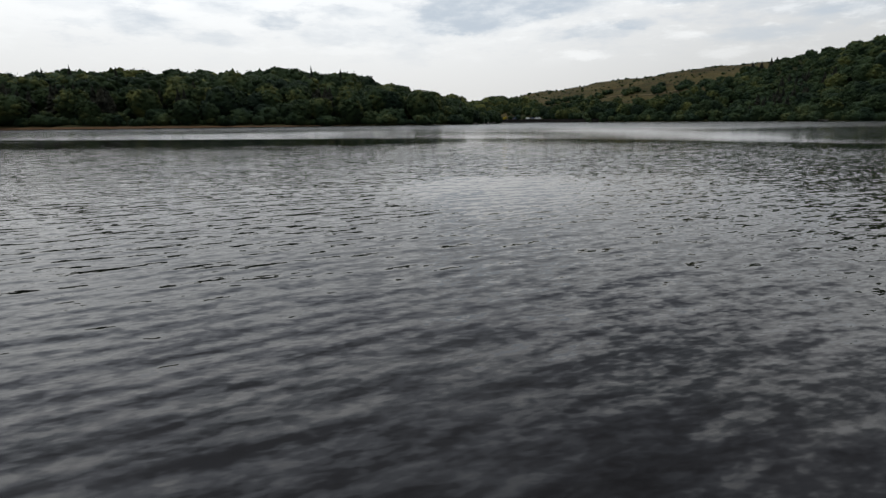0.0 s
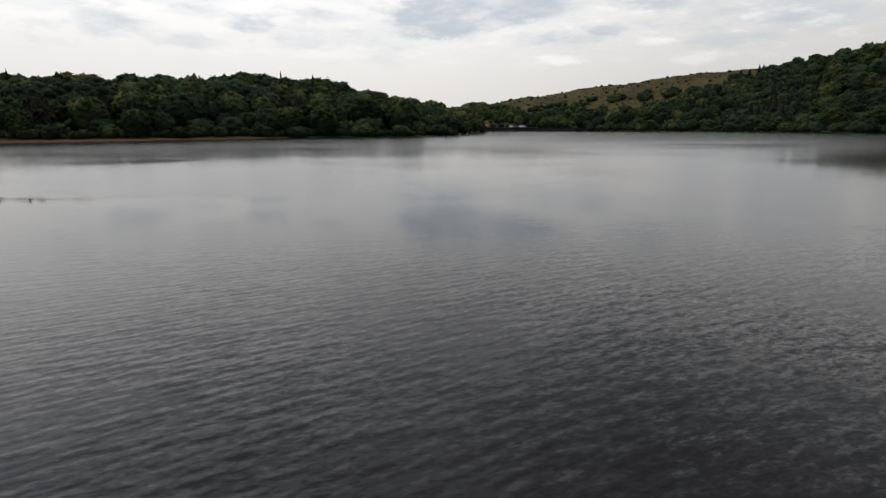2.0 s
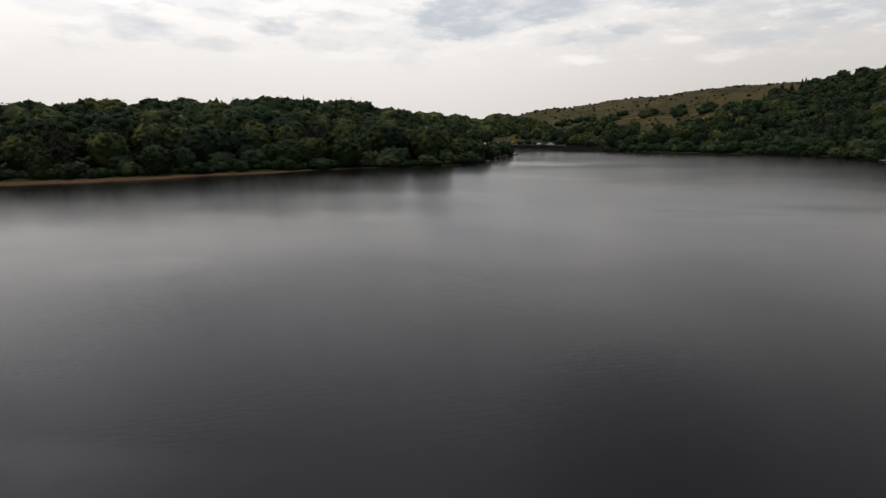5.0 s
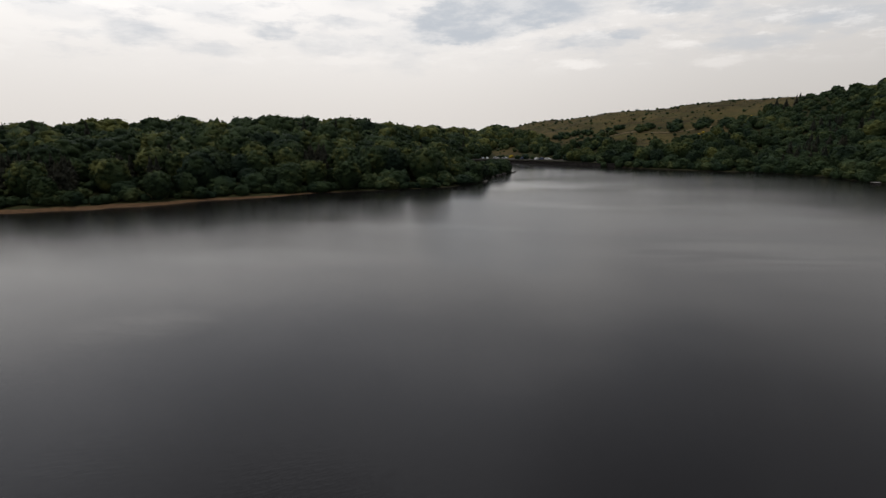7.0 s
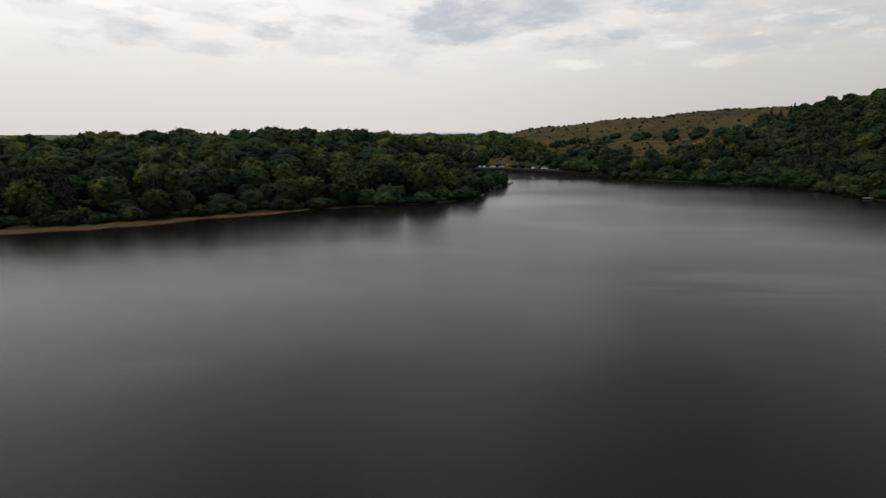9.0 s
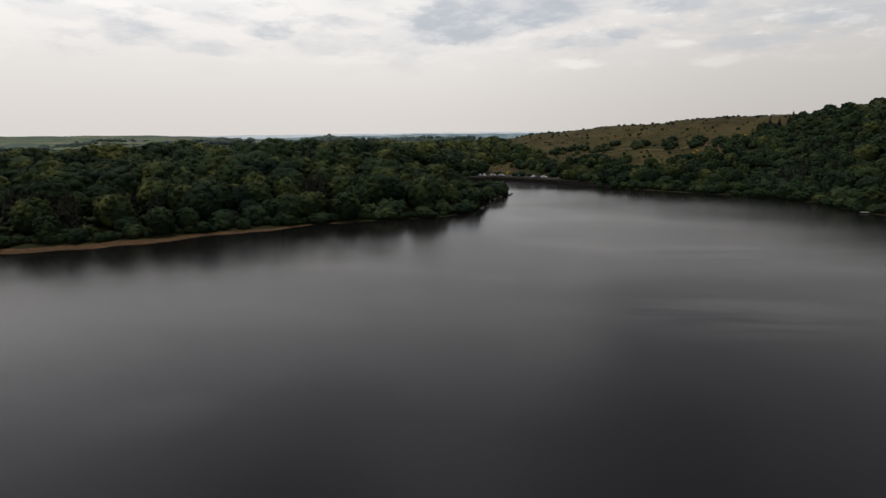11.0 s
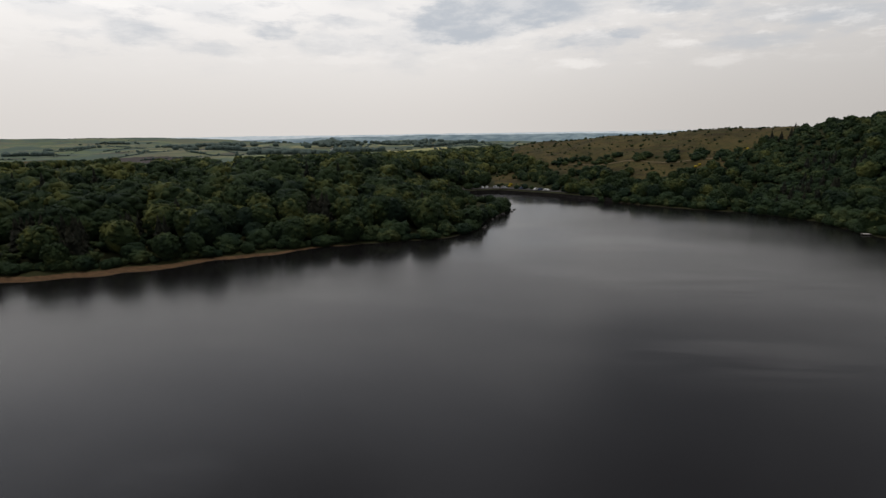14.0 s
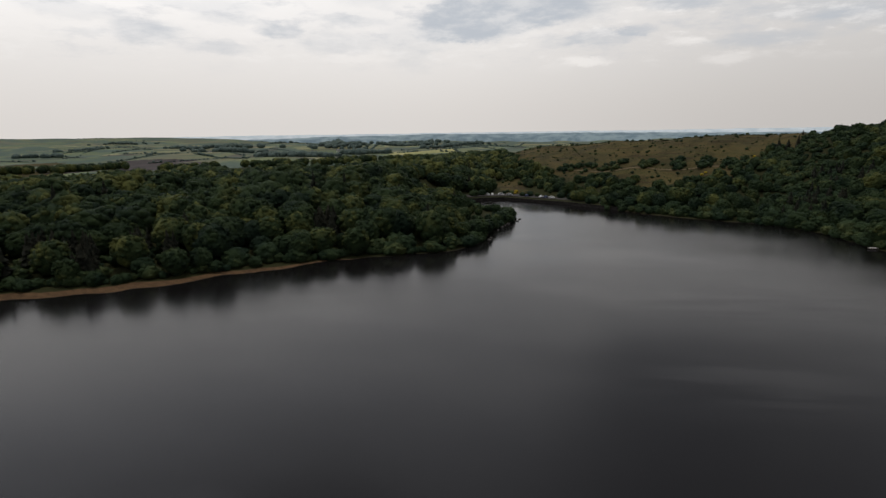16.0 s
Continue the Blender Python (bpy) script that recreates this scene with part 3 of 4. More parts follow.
def broadleaf_crown(seed, lobes, level, cards, width=0.42, low=0.10, size=0.026):
    """Crown of a tree one unit high: a dome of many lumpy boughs with leaf sprays standing out of them."""
    rng = np.random.RandomState(seed)
    iv, jf = (ICO1, ICO2)[level - 1]
    mid, half = low + (1 - low) * 0.46, (1 - low) * 0.5
    parts, at, nor = [], [], []
    lean = rng.uniform(-0.05, 0.05, 2)
    for k in range(lobes):
        h = 1 - 1.5 * (k + 0.4) / lobes
        a = k * 2.4 + rng.uniform(-0.45, 0.45)
        q = np.sqrt(max(0, 1 - h * h)) ** 0.8
        reach = rng.uniform(0.82, 0.95)
        rad = rng.uniform(0.085, 0.145) * (20.0 / lobes) ** 0.4 * (width / 0.42)
        c = np.array([np.cos(a) * q * (width - rad * 0.4) * reach + lean[0] * h, np.sin(a) * q * (width - rad * 0.4) * reach + lean[1] * h, mid + h * (half - rad * 0.45) * (0.82 + 0.3 * (reach - 0.82))])
        ph = rng.uniform(0, 6, 3)
        lump = 1 + 0.15 * np.sin(iv[:, 0] * 4.3 + ph[0]) + 0.15 * np.sin(iv[:, 1] * 4.9 + ph[1]) + 0.12 * np.sin(iv[:, 2] * 5.7 + ph[2]) + rng.uniform(-0.12, 0.12, len(iv))
        parts.append((c + iv * lump[:, None] * rad * np.array([1.1, 1.1, 0.92]), jf))
        m = cards // lobes
        d = rng.normal(size=(m, 3))
        d[:, 2] = np.abs(d[:, 2]) - 0.25
        d /= np.linalg.norm(d, axis=1)[:, None]
        at.append(c + d * rad * rng.uniform(0.92, 1.22, (m, 1)))
        nor.append(d)
    cv, cf = ICO2 if cards > 100 else ICO1
    knob = 1 + 0.05 * np.sin(cv[:, 0] * 6 + seed) + 0.05 * np.sin(cv[:, 1] * 7 + seed * 2) + 0.05 * np.sin(cv[:, 2] * 6.5 + seed * 3) + rng.uniform(-0.04, 0.04, len(cv))
    core = cv * knob[:, None] * np.array([width * 0.92, width * 0.92, half * 0.94]) + np.array([0, 0, mid - 0.03])
    parts.append((core, cf))
    parts.append(leaf_cards(rng, np.concatenate(at), np.concatenate(nor), size))
    return join(parts)


def trunk_shape(seed, top=0.62, r=0.022):
    rng = np.random.RandomState(seed)
    parts = [tapered(rng, (0, 0, -0.06), (0.01, 0.0, 0.3), r, r * 0.75), tapered(rng, (0.01, 0, 0.3), (0, 0.01, top), r * 0.75, r * 0.3)]
    for k in range(5):
        a = k * 2.4 + rng.uniform(0, 1)
        z = 0.26 + 0.07 * k
        parts.append(tapered(rng, (0, 0, z), (0.19 * np.cos(a), 0.19 * np.sin(a), z + 0.17), r * 0.45, r * 0.15, 4))
    return join(parts)


def conifer_crown(seed, whorls=13, width=0.15, ragged=0.25, low=0.12):
    """Drooping whorls of flat boughs round a stem one unit high."""
    rng = np.random.RandomState(seed)
    V, F = [], []
    for k in range(whorls):
        t = k / (whorls - 1)
        z = low + (0.97 - low) * t
        n = 11 if t < 0.7 else 7
        for i in range(n):
            a = 6.283 * i / n + k * 0.7 + rng.uniform(-0.25, 0.25)
            L = width * (1 - t) ** 0.8 * rng.uniform(1 - ragged, 1 + ragged) + 0.012
            out = np.array([np.cos(a), np.sin(a), 0]); side = np.array([-np.sin(a), np.cos(a), 0])
            up = np.array([0, 0, 1.0])
            b = len(V)
            w = L * 0.45
            V += [up * (z + 0.03), out * L * 0.55 + side * w + up * (z - 0.02), out * L + up * (z - 0.055 - 0.05 * L),
                  out * L * 0.55 - side * w + up * (z - 0.02), out * L * 0.5 + up * (z + 0.022)]
            F += [(b, b + 1, b + 4), (b + 1, b + 2, b + 4), (b + 2, b + 3, b + 4), (b + 3, b, b + 4)]
    V += [np.array([0, 0, 1.0]), np.array([0.008, 0, 0.9]), np.array([-0.008, 0.006, 0.9])]
    F += [(len(V) - 3, len(V) - 2, len(V) - 1)]
    return np.array(V), np.array(F)


def part(name, data, parent, label=""):
    ob = new(name, data)
    ob.parent = parent
    return tagged(ob, label)


def tree_thing(name, crown, trunk, leaf, label, category, group):
    """A thing one metre high: trunk and crown under an empty at its foot."""
    root = tagged(new(name), label, category, group)
    part("trunk", mesh_of("trunk", *trunk, BARK, smooth=True), root)
    part("crown", mesh_of("crown", *crown, leaf, smooth=True), root)
    return root


def sized(x, y, z, h, w, turn):
    return pose(x, y, z, 0, 0, turn) @ Matrix.Diagonal((h * w, h * w, h, 1))


KINDS = {
    "oak": [tree_thing("broadleaf_tree", broadleaf_crown(40 + k, 46 + 3 * (k % 5), 1, 800, 0.42 + 0.03 * (k % 4), 0.02, 0.021), trunk_shape(k), LEAF,
                       "leafy green broadleaf tree with a rounded crown in the lakeside wood", "tree", "lakeside broadleaf trees") for k in range(8)],
    "shrub": [tree_thing("shore_shrub", broadleaf_crown(70 + k, 13, 1, 220, 0.60, -0.10, 0.04), trunk_shape(20 + k, 0.5, 0.03), SHRUB,
                         "bushy yellow-green willow shrub at the water's edge", "shrub", "shore shrubs") for k in range(5)],
    "conifer": [tree_thing("conifer_tree", conifer_crown(90 + k, 19, 0.17 + 0.02 * k, 0.55, 0.04), trunk_shape(30 + k, 0.9, 0.014), NEEDLE,
                           "dark green pointed conifer with drooping boughs", "tree", "dark conifers") for k in range(4)],
}
used = {k: 0 for k in KINDS}
made_roots = set()
FAR = {"oak": [broadleaf_crown(140 + k, 24, 1, 200, 0.43 + 0.02 * k, 0.02, 0.028) for k in range(6)],
       "shrub": [broadleaf_crown(170 + k, 7, 1, 80, 0.58, -0.08, 0.05) for k in range(4)],
       "tuft": [broadleaf_crown(210 + k, 3, 1, 24, 0.6, -0.1, 0.09) for k in range(4)],
       "conifer": [conifer_crown(190 + k, 13, 0.21, 0.3) for k in range(3)]}
stuff = {k: [] for k in KINDS}
tones = {k: [] for k in KINDS}


def plant(kind, x, y, h, w=1.0, near=True, rng=random):
    """Set a tree on the land: the nearest as things of their own, the rest gathered into one wood."""
    z = land_z(x, y) - 0.15
    turn = rng.uniform(0, 360)
    if near and used[kind] < 300:
        forms = KINDS[kind]
        form = forms[used[kind] % len(forms)]
        m = sized(x, y, z, h, w, turn)
        if form not in made_roots:
            made_roots.add(form)
            form.matrix_basis = m
        else:
            ob = copy_thing(form, Matrix())
            ob.matrix_basis = m
        used[kind] += 1
        return
    forms = FAR["tuft" if kind == "shrub" and h < 1.7 else kind]
    v, f = forms[rng.randrange(len(forms))]
    a = radians(turn)
    rot = np.array([[np.cos(a), -np.sin(a), 0], [np.sin(a), np.cos(a), 0], [0, 0, 1]])
    stuff[kind].append(((v * np.array([h * w, h * w, h])) @ rot.T + np.array([x, y, z]), f))
    # random tone per tree; past 330 m it is raised, painting in distance haze
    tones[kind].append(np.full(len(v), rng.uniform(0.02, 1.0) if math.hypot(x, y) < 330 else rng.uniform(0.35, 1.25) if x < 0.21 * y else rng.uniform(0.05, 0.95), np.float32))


rng = random.Random(5)


def spots(x0, x1, y0, y1, step):
    """Jittered places on the plan, those nearest the open water first."""
    found = []
    y = y0
    row = 0
    while y < y1:
        x = x0 + (row % 2) * step / 2
        while x < x1:
            found.append((x + rng.uniform(-0.42, 0.42) * step, y + rng.uniform(-0.42, 0.42) * step))
            x += step
        y += step * 0.87
        row += 1
    P = np.array(found)
    d = shore_distance(P[:, 0], P[:, 1])
    order = np.argsort(d)
    return P[order], d[order]


def conifer_stand(x, y):
    """Places of the dark conifer blocks on the plan."""
    for cx, cy, rx, ry in ((-146, 177, 26, 12), (-112, 186, 24, 12), (-50, 226, 9, 13), (190, 272, 15, 11), (218, 292, 16, 12), (158, 322, 5, 5), (8, 312, 6, 10)):
        if ((x - cx) / rx) ** 2 + ((y - cy) / ry) ** 2 < 1:
            return True
    return False


P, D = spots(-420, 420, 90, 760, 8.8)
AZ, RR = np.degrees(np.arctan2(P[:, 0], P[:, 1])), np.hypot(P[:, 0], P[:, 1])
open_land = is_moor(P[:, 0], P[:, 1])
crest = np.interp(AZ, CREST_AZ, CREST_R)
QD = quay_distance(P[:, 0], P[:, 1])
for (x, y), d, az, r, grass, cr, qd in zip(P, D, AZ, RR, open_land, crest, QD):
    if grass or abs(az) > 52 or r > cr + 170 or (qd < 27 and y > 325 and az < 13.5):
        continue
    edge = d < (17 if az < -9 else 10)
    if d < float(np.interp(az, [-52, -20, -10, 0], [8.5, 7.0, 4.5, 2.5])):
        continue
    if (r > cr + 30 and rng.random() < 0.3) or (az > 4 and d > 16 and rng.random() < 0.15):
        continue
    near = r < cr + 20
    if az > 7 and d > 6 and not (33.0 < az < 36.2 and r > cr - 75):
        for k in range(4):
            plant("shrub", x + rng.uniform(-6, 6), y + rng.uniform(-6, 6), rng.uniform(2.6, 5.2), rng.uniform(0.75, 1.0), False, rng)
    if 33.0 < az < 36.2 and r > cr - 75:
        plant("shrub", x, y, rng.uniform(1.2, 2.8), 1.1, False, rng)
        continue
    if conifer_stand(x, y) and d > 11 and rng.random() < 0.85:
        for k in range(3):
            u, v = x + rng.uniform(-3.4, 3.4), y + rng.uniform(-2.6, 2.6)
            plant("conifer", u, v, rng.uniform(9.5, 13.5) if az < 4 else rng.uniform(6, 9), rng.uniform(0.85, 1.15), near, rng)
        for k in range(3):
            plant("shrub", x + rng.uniform(-5, 5), y + rng.uniform(-5, 3), rng.uniform(2.5, 5.0), 1.1, False, rng)
    elif edge and rng.random() < (0.7 if az < 4 else 0.3 if az < 32 else 0.8):
        plant("shrub", x, y, rng.uniform(4.0, 7.5) + (1.5 if az > 32 else 0.0), rng.uniform(0.9, 1.2), near, rng)
    elif rng.random() < 0.02 and r < cr - 15 and az < 4:
        plant("conifer", x, y, rng.uniform(12, 15), 1.0, near, rng)
    else:
        tall = float(np.interp(az, [0, 6, 12, 20, 31, 33, 35, 37, 41], [1, 0.76, 0.66, 0.66, 0.62, 0.36, 0.36, 0.66, 0.80]))
        if az > 2.5 and r < 345 and x < 60:
            tall *= 0.56
        lift = 1 + 0.08 * float(ripple(np.array([x]), np.array([y]), 61, 48)[0])
        plant("oak", x, y, lift * rng.choice((rng.uniform(7.2, 11.5), rng.uniform(11, 16.0))) * (tall * (1.12 if az > 8 and d < 24 else 0.92) if az > 4 else tall), rng.uniform(0.92, 1.2) if az < 4 else rng.uniform(0.92, 1.12), near, rng)

# willows and scrub along the waterline
loop = np.concatenate([LAKE, LAKE[:1]])
for (x0, y0), (x1, y1) in zip(loop[:-1], loop[1:]):
    seg = math.hypot(x1 - x0, y1 - y0)
    for k in range(int(seg / 2.3)):
        f = (k + rng.random()) / (seg / 2.3)
        x, y = x0 + (x1 - x0) * f, y0 + (y1 - y0) * f
        az = math.degrees(math.atan2(x, y))
        if abs(az) > 52 or y < 0 or quay_distance(np.array([x]), np.array([y]))[0] < 9:
            continue
        gap = float(np.interp(az, [-52, -30, -15, -9, -2, 10, 14, 26, 32], [8.0, 7.4, 5.0, 2.6, 1.2, 1.2, 3.4, 2.8, 1.2])) + rng.uniform(0, 3.0)
        nx, ny = -(y1 - y0) / seg, (x1 - x0) / seg
        x, y = x + nx * gap, y + ny * gap
        plant("shrub", x, y, rng.uniform(1.8, 5.0), rng.uniform(0.95, 1.3), True, rng)

# scrub closing the gaps at the edge of the eastern wood
for _ in range(420):
    az, r = rng.uniform(31.5, 40), rng.uniform(320, 445)
    x, y = r * math.sin(radians(az)), r * math.cos(radians(az))
    if land_z(x, y) > 1.6 and not is_moor(np.array([x]), np.array([y]))[0]:
        plant("shrub", x, y, rng.uniform(1.8, 3.8), 1.2, False, rng)
# alders on the wooded point
for x, y, h in ((25, 262, 6.5), (28, 271, 6.2), (31.5, 277, 7.0), (35.0, 284, 7.6), (38.0, 290, 7.2), (36, 296, 6.0), (21, 250, 7.5), (17, 242, 9)):
    plant("oak", x, y, h, 1.05, True, rng)
# woods in the hollow beyond the western hill: heading, distance, half width, half depth, number
for w_az, w_r, w_w, w_d, count in ((-5, 690, 75, 26, 90), (-14, 655, 70, 20, 70), (-37, 715, 85, 26, 120), (-25, 640, 30, 10, 20)):
    a = radians(w_az)
    for _ in range(count):
        u, v = rng.uniform(-1, 1) * w_w, w_r + rng.gauss(0, 0.5) * w_d
        plant("oak", v * math.sin(a) + u * math.cos(a), v * math.cos(a) - u * math.sin(a), rng.uniform(6.0, 10.0), 1.05, False, rng)
# bushes behind the quay
for x, y, h in ((58, 376, 3.2), (63, 374, 4.0), (68, 371, 3.0), (30, 384, 4.5), (24, 380, 5.0), (82, 362, 4.2), (58, 377, 2.2), (52, 388, 2.6), (47, 391, 2.4), (109, 313.5, 3.0), (112, 309, 3.6), (115, 305, 3.2), (119, 301, 3.4), (87, 354, 4.5), (92, 347, 4.0), (97, 339, 4.4)):
    plant("shrub", x, y, h, 1.1, True, rng)
# single tall conifers that stand above the canopy
for x, y, top in ((-155.6, 247.3, 29.5), (-168.3, 231.9, 29), (-187, 240, 28.5), (-63, 265.4, 31), (-48, 268, 29.5), (-32, 676, 17), (158, 322, 15.5), (20, 440, 22.5), (24, 444, 23)):
    z = land_z(x, y)
    plant("conifer", x, y, top - z, 0.8, True, rng)

# three small dark conifers at the upper edge of the moor, and one on its crest
for x, y, h in ((221, 352, 8.5), (226, 350, 7.5), (233, 351, 8.0), (252, 376, 3.6)):
    plant("conifer", x, y, h, 1.25, True, rng)

# bushes and small trees scattered over the moor
ma, mr = np.random.RandomState(9).uniform(6, 35, 2200), np.random.RandomState(10).uniform(330, 590, 2200)
mx, my = mr * np.sin(np.radians(ma)), mr * np.cos(np.radians(ma))
ok = is_moor(mx, my)
for x, y in zip(mx[ok], my[ok]):
    plant("shrub", x, y, rng.choice((0.3, 0.4, 0.4, 0.5, 0.5, 0.5, 0.6, 0.6, 0.7, 0.9, 1.2, 1.9)), 1.1, False, rng)

# the belt of scrub that crosses the moor, and the broken hedge along its crest
for az in np.arange(12.5, 33, 0.42):
    for k in range(5 if 24 < az < 31 else 2):
        a = radians(az + rng.uniform(-0.3, 0.3))
        r = float(np.interp(az, [12, 22, 28, 33], [455, 418, 398, 392])) + rng.uniform(-9, 9)
        if ripple(np.array([az * 6]), np.array([0.0]), 31, 22)[0] > -0.35:
            plant("shrub", r * math.sin(a), r * math.cos(a), rng.uniform(2.4, 4.6), 1.1, False, rng)
for az in np.arange(7, 33, 0.16):
    a = radians(az)
    r = float(np.interp(az, CREST_AZ, CREST_R)) + rng.uniform(-2, 3)
    plant("shrub", r * math.sin(a), r * math.cos(a), rng.choice((0.4, 0.5, 0.5, 0.6, 0.8, 1.2)), 1.3, False, rng)

for kind, mat, name, label in (("oak", LEAF, "far_broadleaf_wood", "dense green broadleaf wood covering the hills"),
                               ("shrub", SHRUB, "far_scrub", "dark green scrub and gorse bushes on the slopes"),
                               ("conifer", NEEDLE, "far_conifer_wood", "dark conifers standing among the broadleaf trees")):
    if stuff[kind]:
        v, f = join(stuff[kind])
        wood = mesh_of(name, v, f, mat, smooth=True)
        wood.attributes.new("tree_tone_haze", "FLOAT", "POINT").data.foreach_set("value", np.concatenate(tones[kind]))
        tagged(new(name, wood), label, "woodland", kind="stuff")

# ---------------------------------------------------------------- distance
def lumps(places):
    """Far trees: one rough dome each. places: x, y, width, height."""
    rng = np.random.RandomState(77)
    iv, jf = ICO1
    parts = []
    for x, y, w, h in places:
        z = land_z(x, y)
        v = iv * (1 + rng.uniform(-0.22, 0.22, (len(iv), 1))) * np.array([w / 2, w / 2, h * 0.62]) + np.array([x, y, z + h * 0.38])
        parts.append((v, jf))
    return join(parts)


places = []
# copses: heading, distance, half width across, half depth
for c_az, c_r, c_w, c_d, count in ((-24.5, 1500, 60, 20, 60), (-10.5, 1270, 60, 45, 110), (-2.5, 1540, 90, 40, 60), (-20.5, 1240, 80, 25, 40), (-8.0, 980, 40, 18, 45), (-36, 1250, 40, 10, 18), (-15, 900, 70, 22, 60),
                                   (-4, 1450, 90, 30, 70), (-30, 2350, 80, 30, 40), (-18, 2150, 160, 35, 70), (-2, 2300, 150, 40, 70), (-13, 2700, 170, 50, 60),
                                   (2, 1200, 60, 20, 45), (-33, 1650, 70, 15, 40), (-21, 1050, 60, 10, 40)):
    a = radians(c_az)
    for _ in range(count):
        u, v = rng.gauss(0, 0.5) * c_w, rng.gauss(0, 0.5) * c_d
        r = c_r + v
        places.append((r * math.sin(a) + u * math.cos(a), r * math.cos(a) - u * math.sin(a), rng.uniform(10, 17), rng.uniform(6, 10)))
# hedgerows: straight lines of small trees between the fields
for _ in range(90):
    az0, r0 = rng.uniform(-42, 8), rng.uniform(800, 2900)
    a = radians(az0)
    x, y = r0 * math.sin(a), r0 * math.cos(a)
    turn, length = rng.uniform(-1.5, 1.6), rng.uniform(80, 260)
    for k in range(int(length / 5)):
        if rng.random() < 0.9:
            px, py = x + math.cos(turn) * k * 5 + rng.uniform(-1, 1), y + math.sin(turn) * k * 5 + rng.uniform(-1, 1)
            if 720 < math.hypot(px, py) < 3600:
                places.append((px, py, rng.uniform(4, 6), rng.choice((1.2, 1.5, 1.8, 1.8, 4.0))))
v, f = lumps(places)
tagged(new("distant_copses", mesh_of("distant_copses", v, f, HAZED_HEDGE, smooth=True)), "copses and hedgerows between distant farm fields", "woodland", kind="stuff")


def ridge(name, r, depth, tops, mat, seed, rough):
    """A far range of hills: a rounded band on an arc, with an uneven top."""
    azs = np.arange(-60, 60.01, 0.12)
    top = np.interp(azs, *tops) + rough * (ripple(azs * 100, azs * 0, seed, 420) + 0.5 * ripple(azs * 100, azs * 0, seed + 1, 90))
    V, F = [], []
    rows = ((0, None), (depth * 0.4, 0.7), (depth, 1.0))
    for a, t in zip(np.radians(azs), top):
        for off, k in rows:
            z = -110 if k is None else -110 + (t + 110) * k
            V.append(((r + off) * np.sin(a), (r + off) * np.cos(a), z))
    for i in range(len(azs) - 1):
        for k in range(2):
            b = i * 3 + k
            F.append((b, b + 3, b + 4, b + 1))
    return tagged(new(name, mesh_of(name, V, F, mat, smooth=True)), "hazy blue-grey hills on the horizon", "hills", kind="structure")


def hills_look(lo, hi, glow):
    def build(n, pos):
        # air haze is put into the pale blue colour, lifted by a glow
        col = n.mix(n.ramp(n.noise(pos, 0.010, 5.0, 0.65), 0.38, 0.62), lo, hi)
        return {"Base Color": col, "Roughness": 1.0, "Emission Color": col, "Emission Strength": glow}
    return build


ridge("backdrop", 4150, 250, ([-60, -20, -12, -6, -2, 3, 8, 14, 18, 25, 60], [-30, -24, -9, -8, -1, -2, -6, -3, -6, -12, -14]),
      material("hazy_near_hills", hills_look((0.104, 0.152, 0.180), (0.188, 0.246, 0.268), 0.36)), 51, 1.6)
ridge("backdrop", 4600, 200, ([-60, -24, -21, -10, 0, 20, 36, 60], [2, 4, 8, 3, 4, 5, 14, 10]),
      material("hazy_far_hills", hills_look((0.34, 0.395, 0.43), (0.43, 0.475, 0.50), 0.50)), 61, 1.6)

# ---------------------------------------------------------------- small things
def bm_box(bm, x0, x1, y0, y1, z0, z1, taper=0.0):
    vs = [bm.verts.new(c) for c in ((x0, y0, z0), (x1, y0, z0), (x1, y1, z0), (x0, y1, z0),
                                    (x0 + taper, y0 + taper, z1), (x1 - taper, y0 + taper, z1), (x1 - taper, y1 - taper, z1), (x0 + taper, y1 - taper, z1))]
    for q in ((3, 2, 1, 0), (4, 5, 6, 7), (0, 1, 5, 4), (1, 2, 6, 5), (2, 3, 7, 6), (3, 0, 4, 7)):
        bm.faces.new([vs[i] for i in q])


def bm_mesh(name, bm, mat, bevel=0.0):
    if bevel:
        bmesh.ops.bevel(bm, geom=bm.edges[:], offset=bevel, segments=1, affect="EDGES")
    me = bpy.data.meshes.new(name)
    bm.to_mesh(me)
    bm.free()
    me.materials.append(mat)
    return me


# the quay wall: a battered stone wall with a coping, following the inlet's shore
def swept(name, line, profile, mat):
    V, F = [], []
    n = len(profile)
    L = np.array(line, float)
    for i, p in enumerate(L):
        t = L[min(i + 1, len(L) - 1)] - L[max(i - 1, 0)]
        t /= np.linalg.norm(t)
        nrm = np.array([-t[1], t[0]])
        for off, z in profile:
            V.append((p[0] + nrm[0] * off, p[1] + nrm[1] * off, z))
    for i in range(len(L) - 1):
        for k in range(n):
            a, b = i * n + k, i * n + (k + 1) % n
            F.append((a, b, b + n, a + n))
    return mesh_of(name, V, F, mat)


wall = tagged(new("quay_wall"), "dark weathered stone retaining wall along the inlet", "wall", kind="structure")
line = [tuple(QUAY[i] + (QUAY[i + 1] - QUAY[i]) * k / 4) for i in range(len(QUAY) - 1) for k in range(4)] + [tuple(QUAY[-1])]
part("masonry", swept("masonry", line, [(-1.0, -1.5), (-0.45, 1.5), (1.6, 1.5), (1.9, -1.5)], STONE), wall)
part("coping", swept("coping", line, [(-0.6, 1.5), (-0.6, 2.0), (0.1, 2.0), (0.1, 1.5)], STONE), wall)
road_mesh = swept("road", line[1:], [(7.0, 2.02), (7.0, 2.10), (18.0, 2.14), (18.0, 2.02)], TARMAC)
tagged(new("road", road_mesh), "narrow worn tarmac road behind the quay wall", "road", kind="structure")


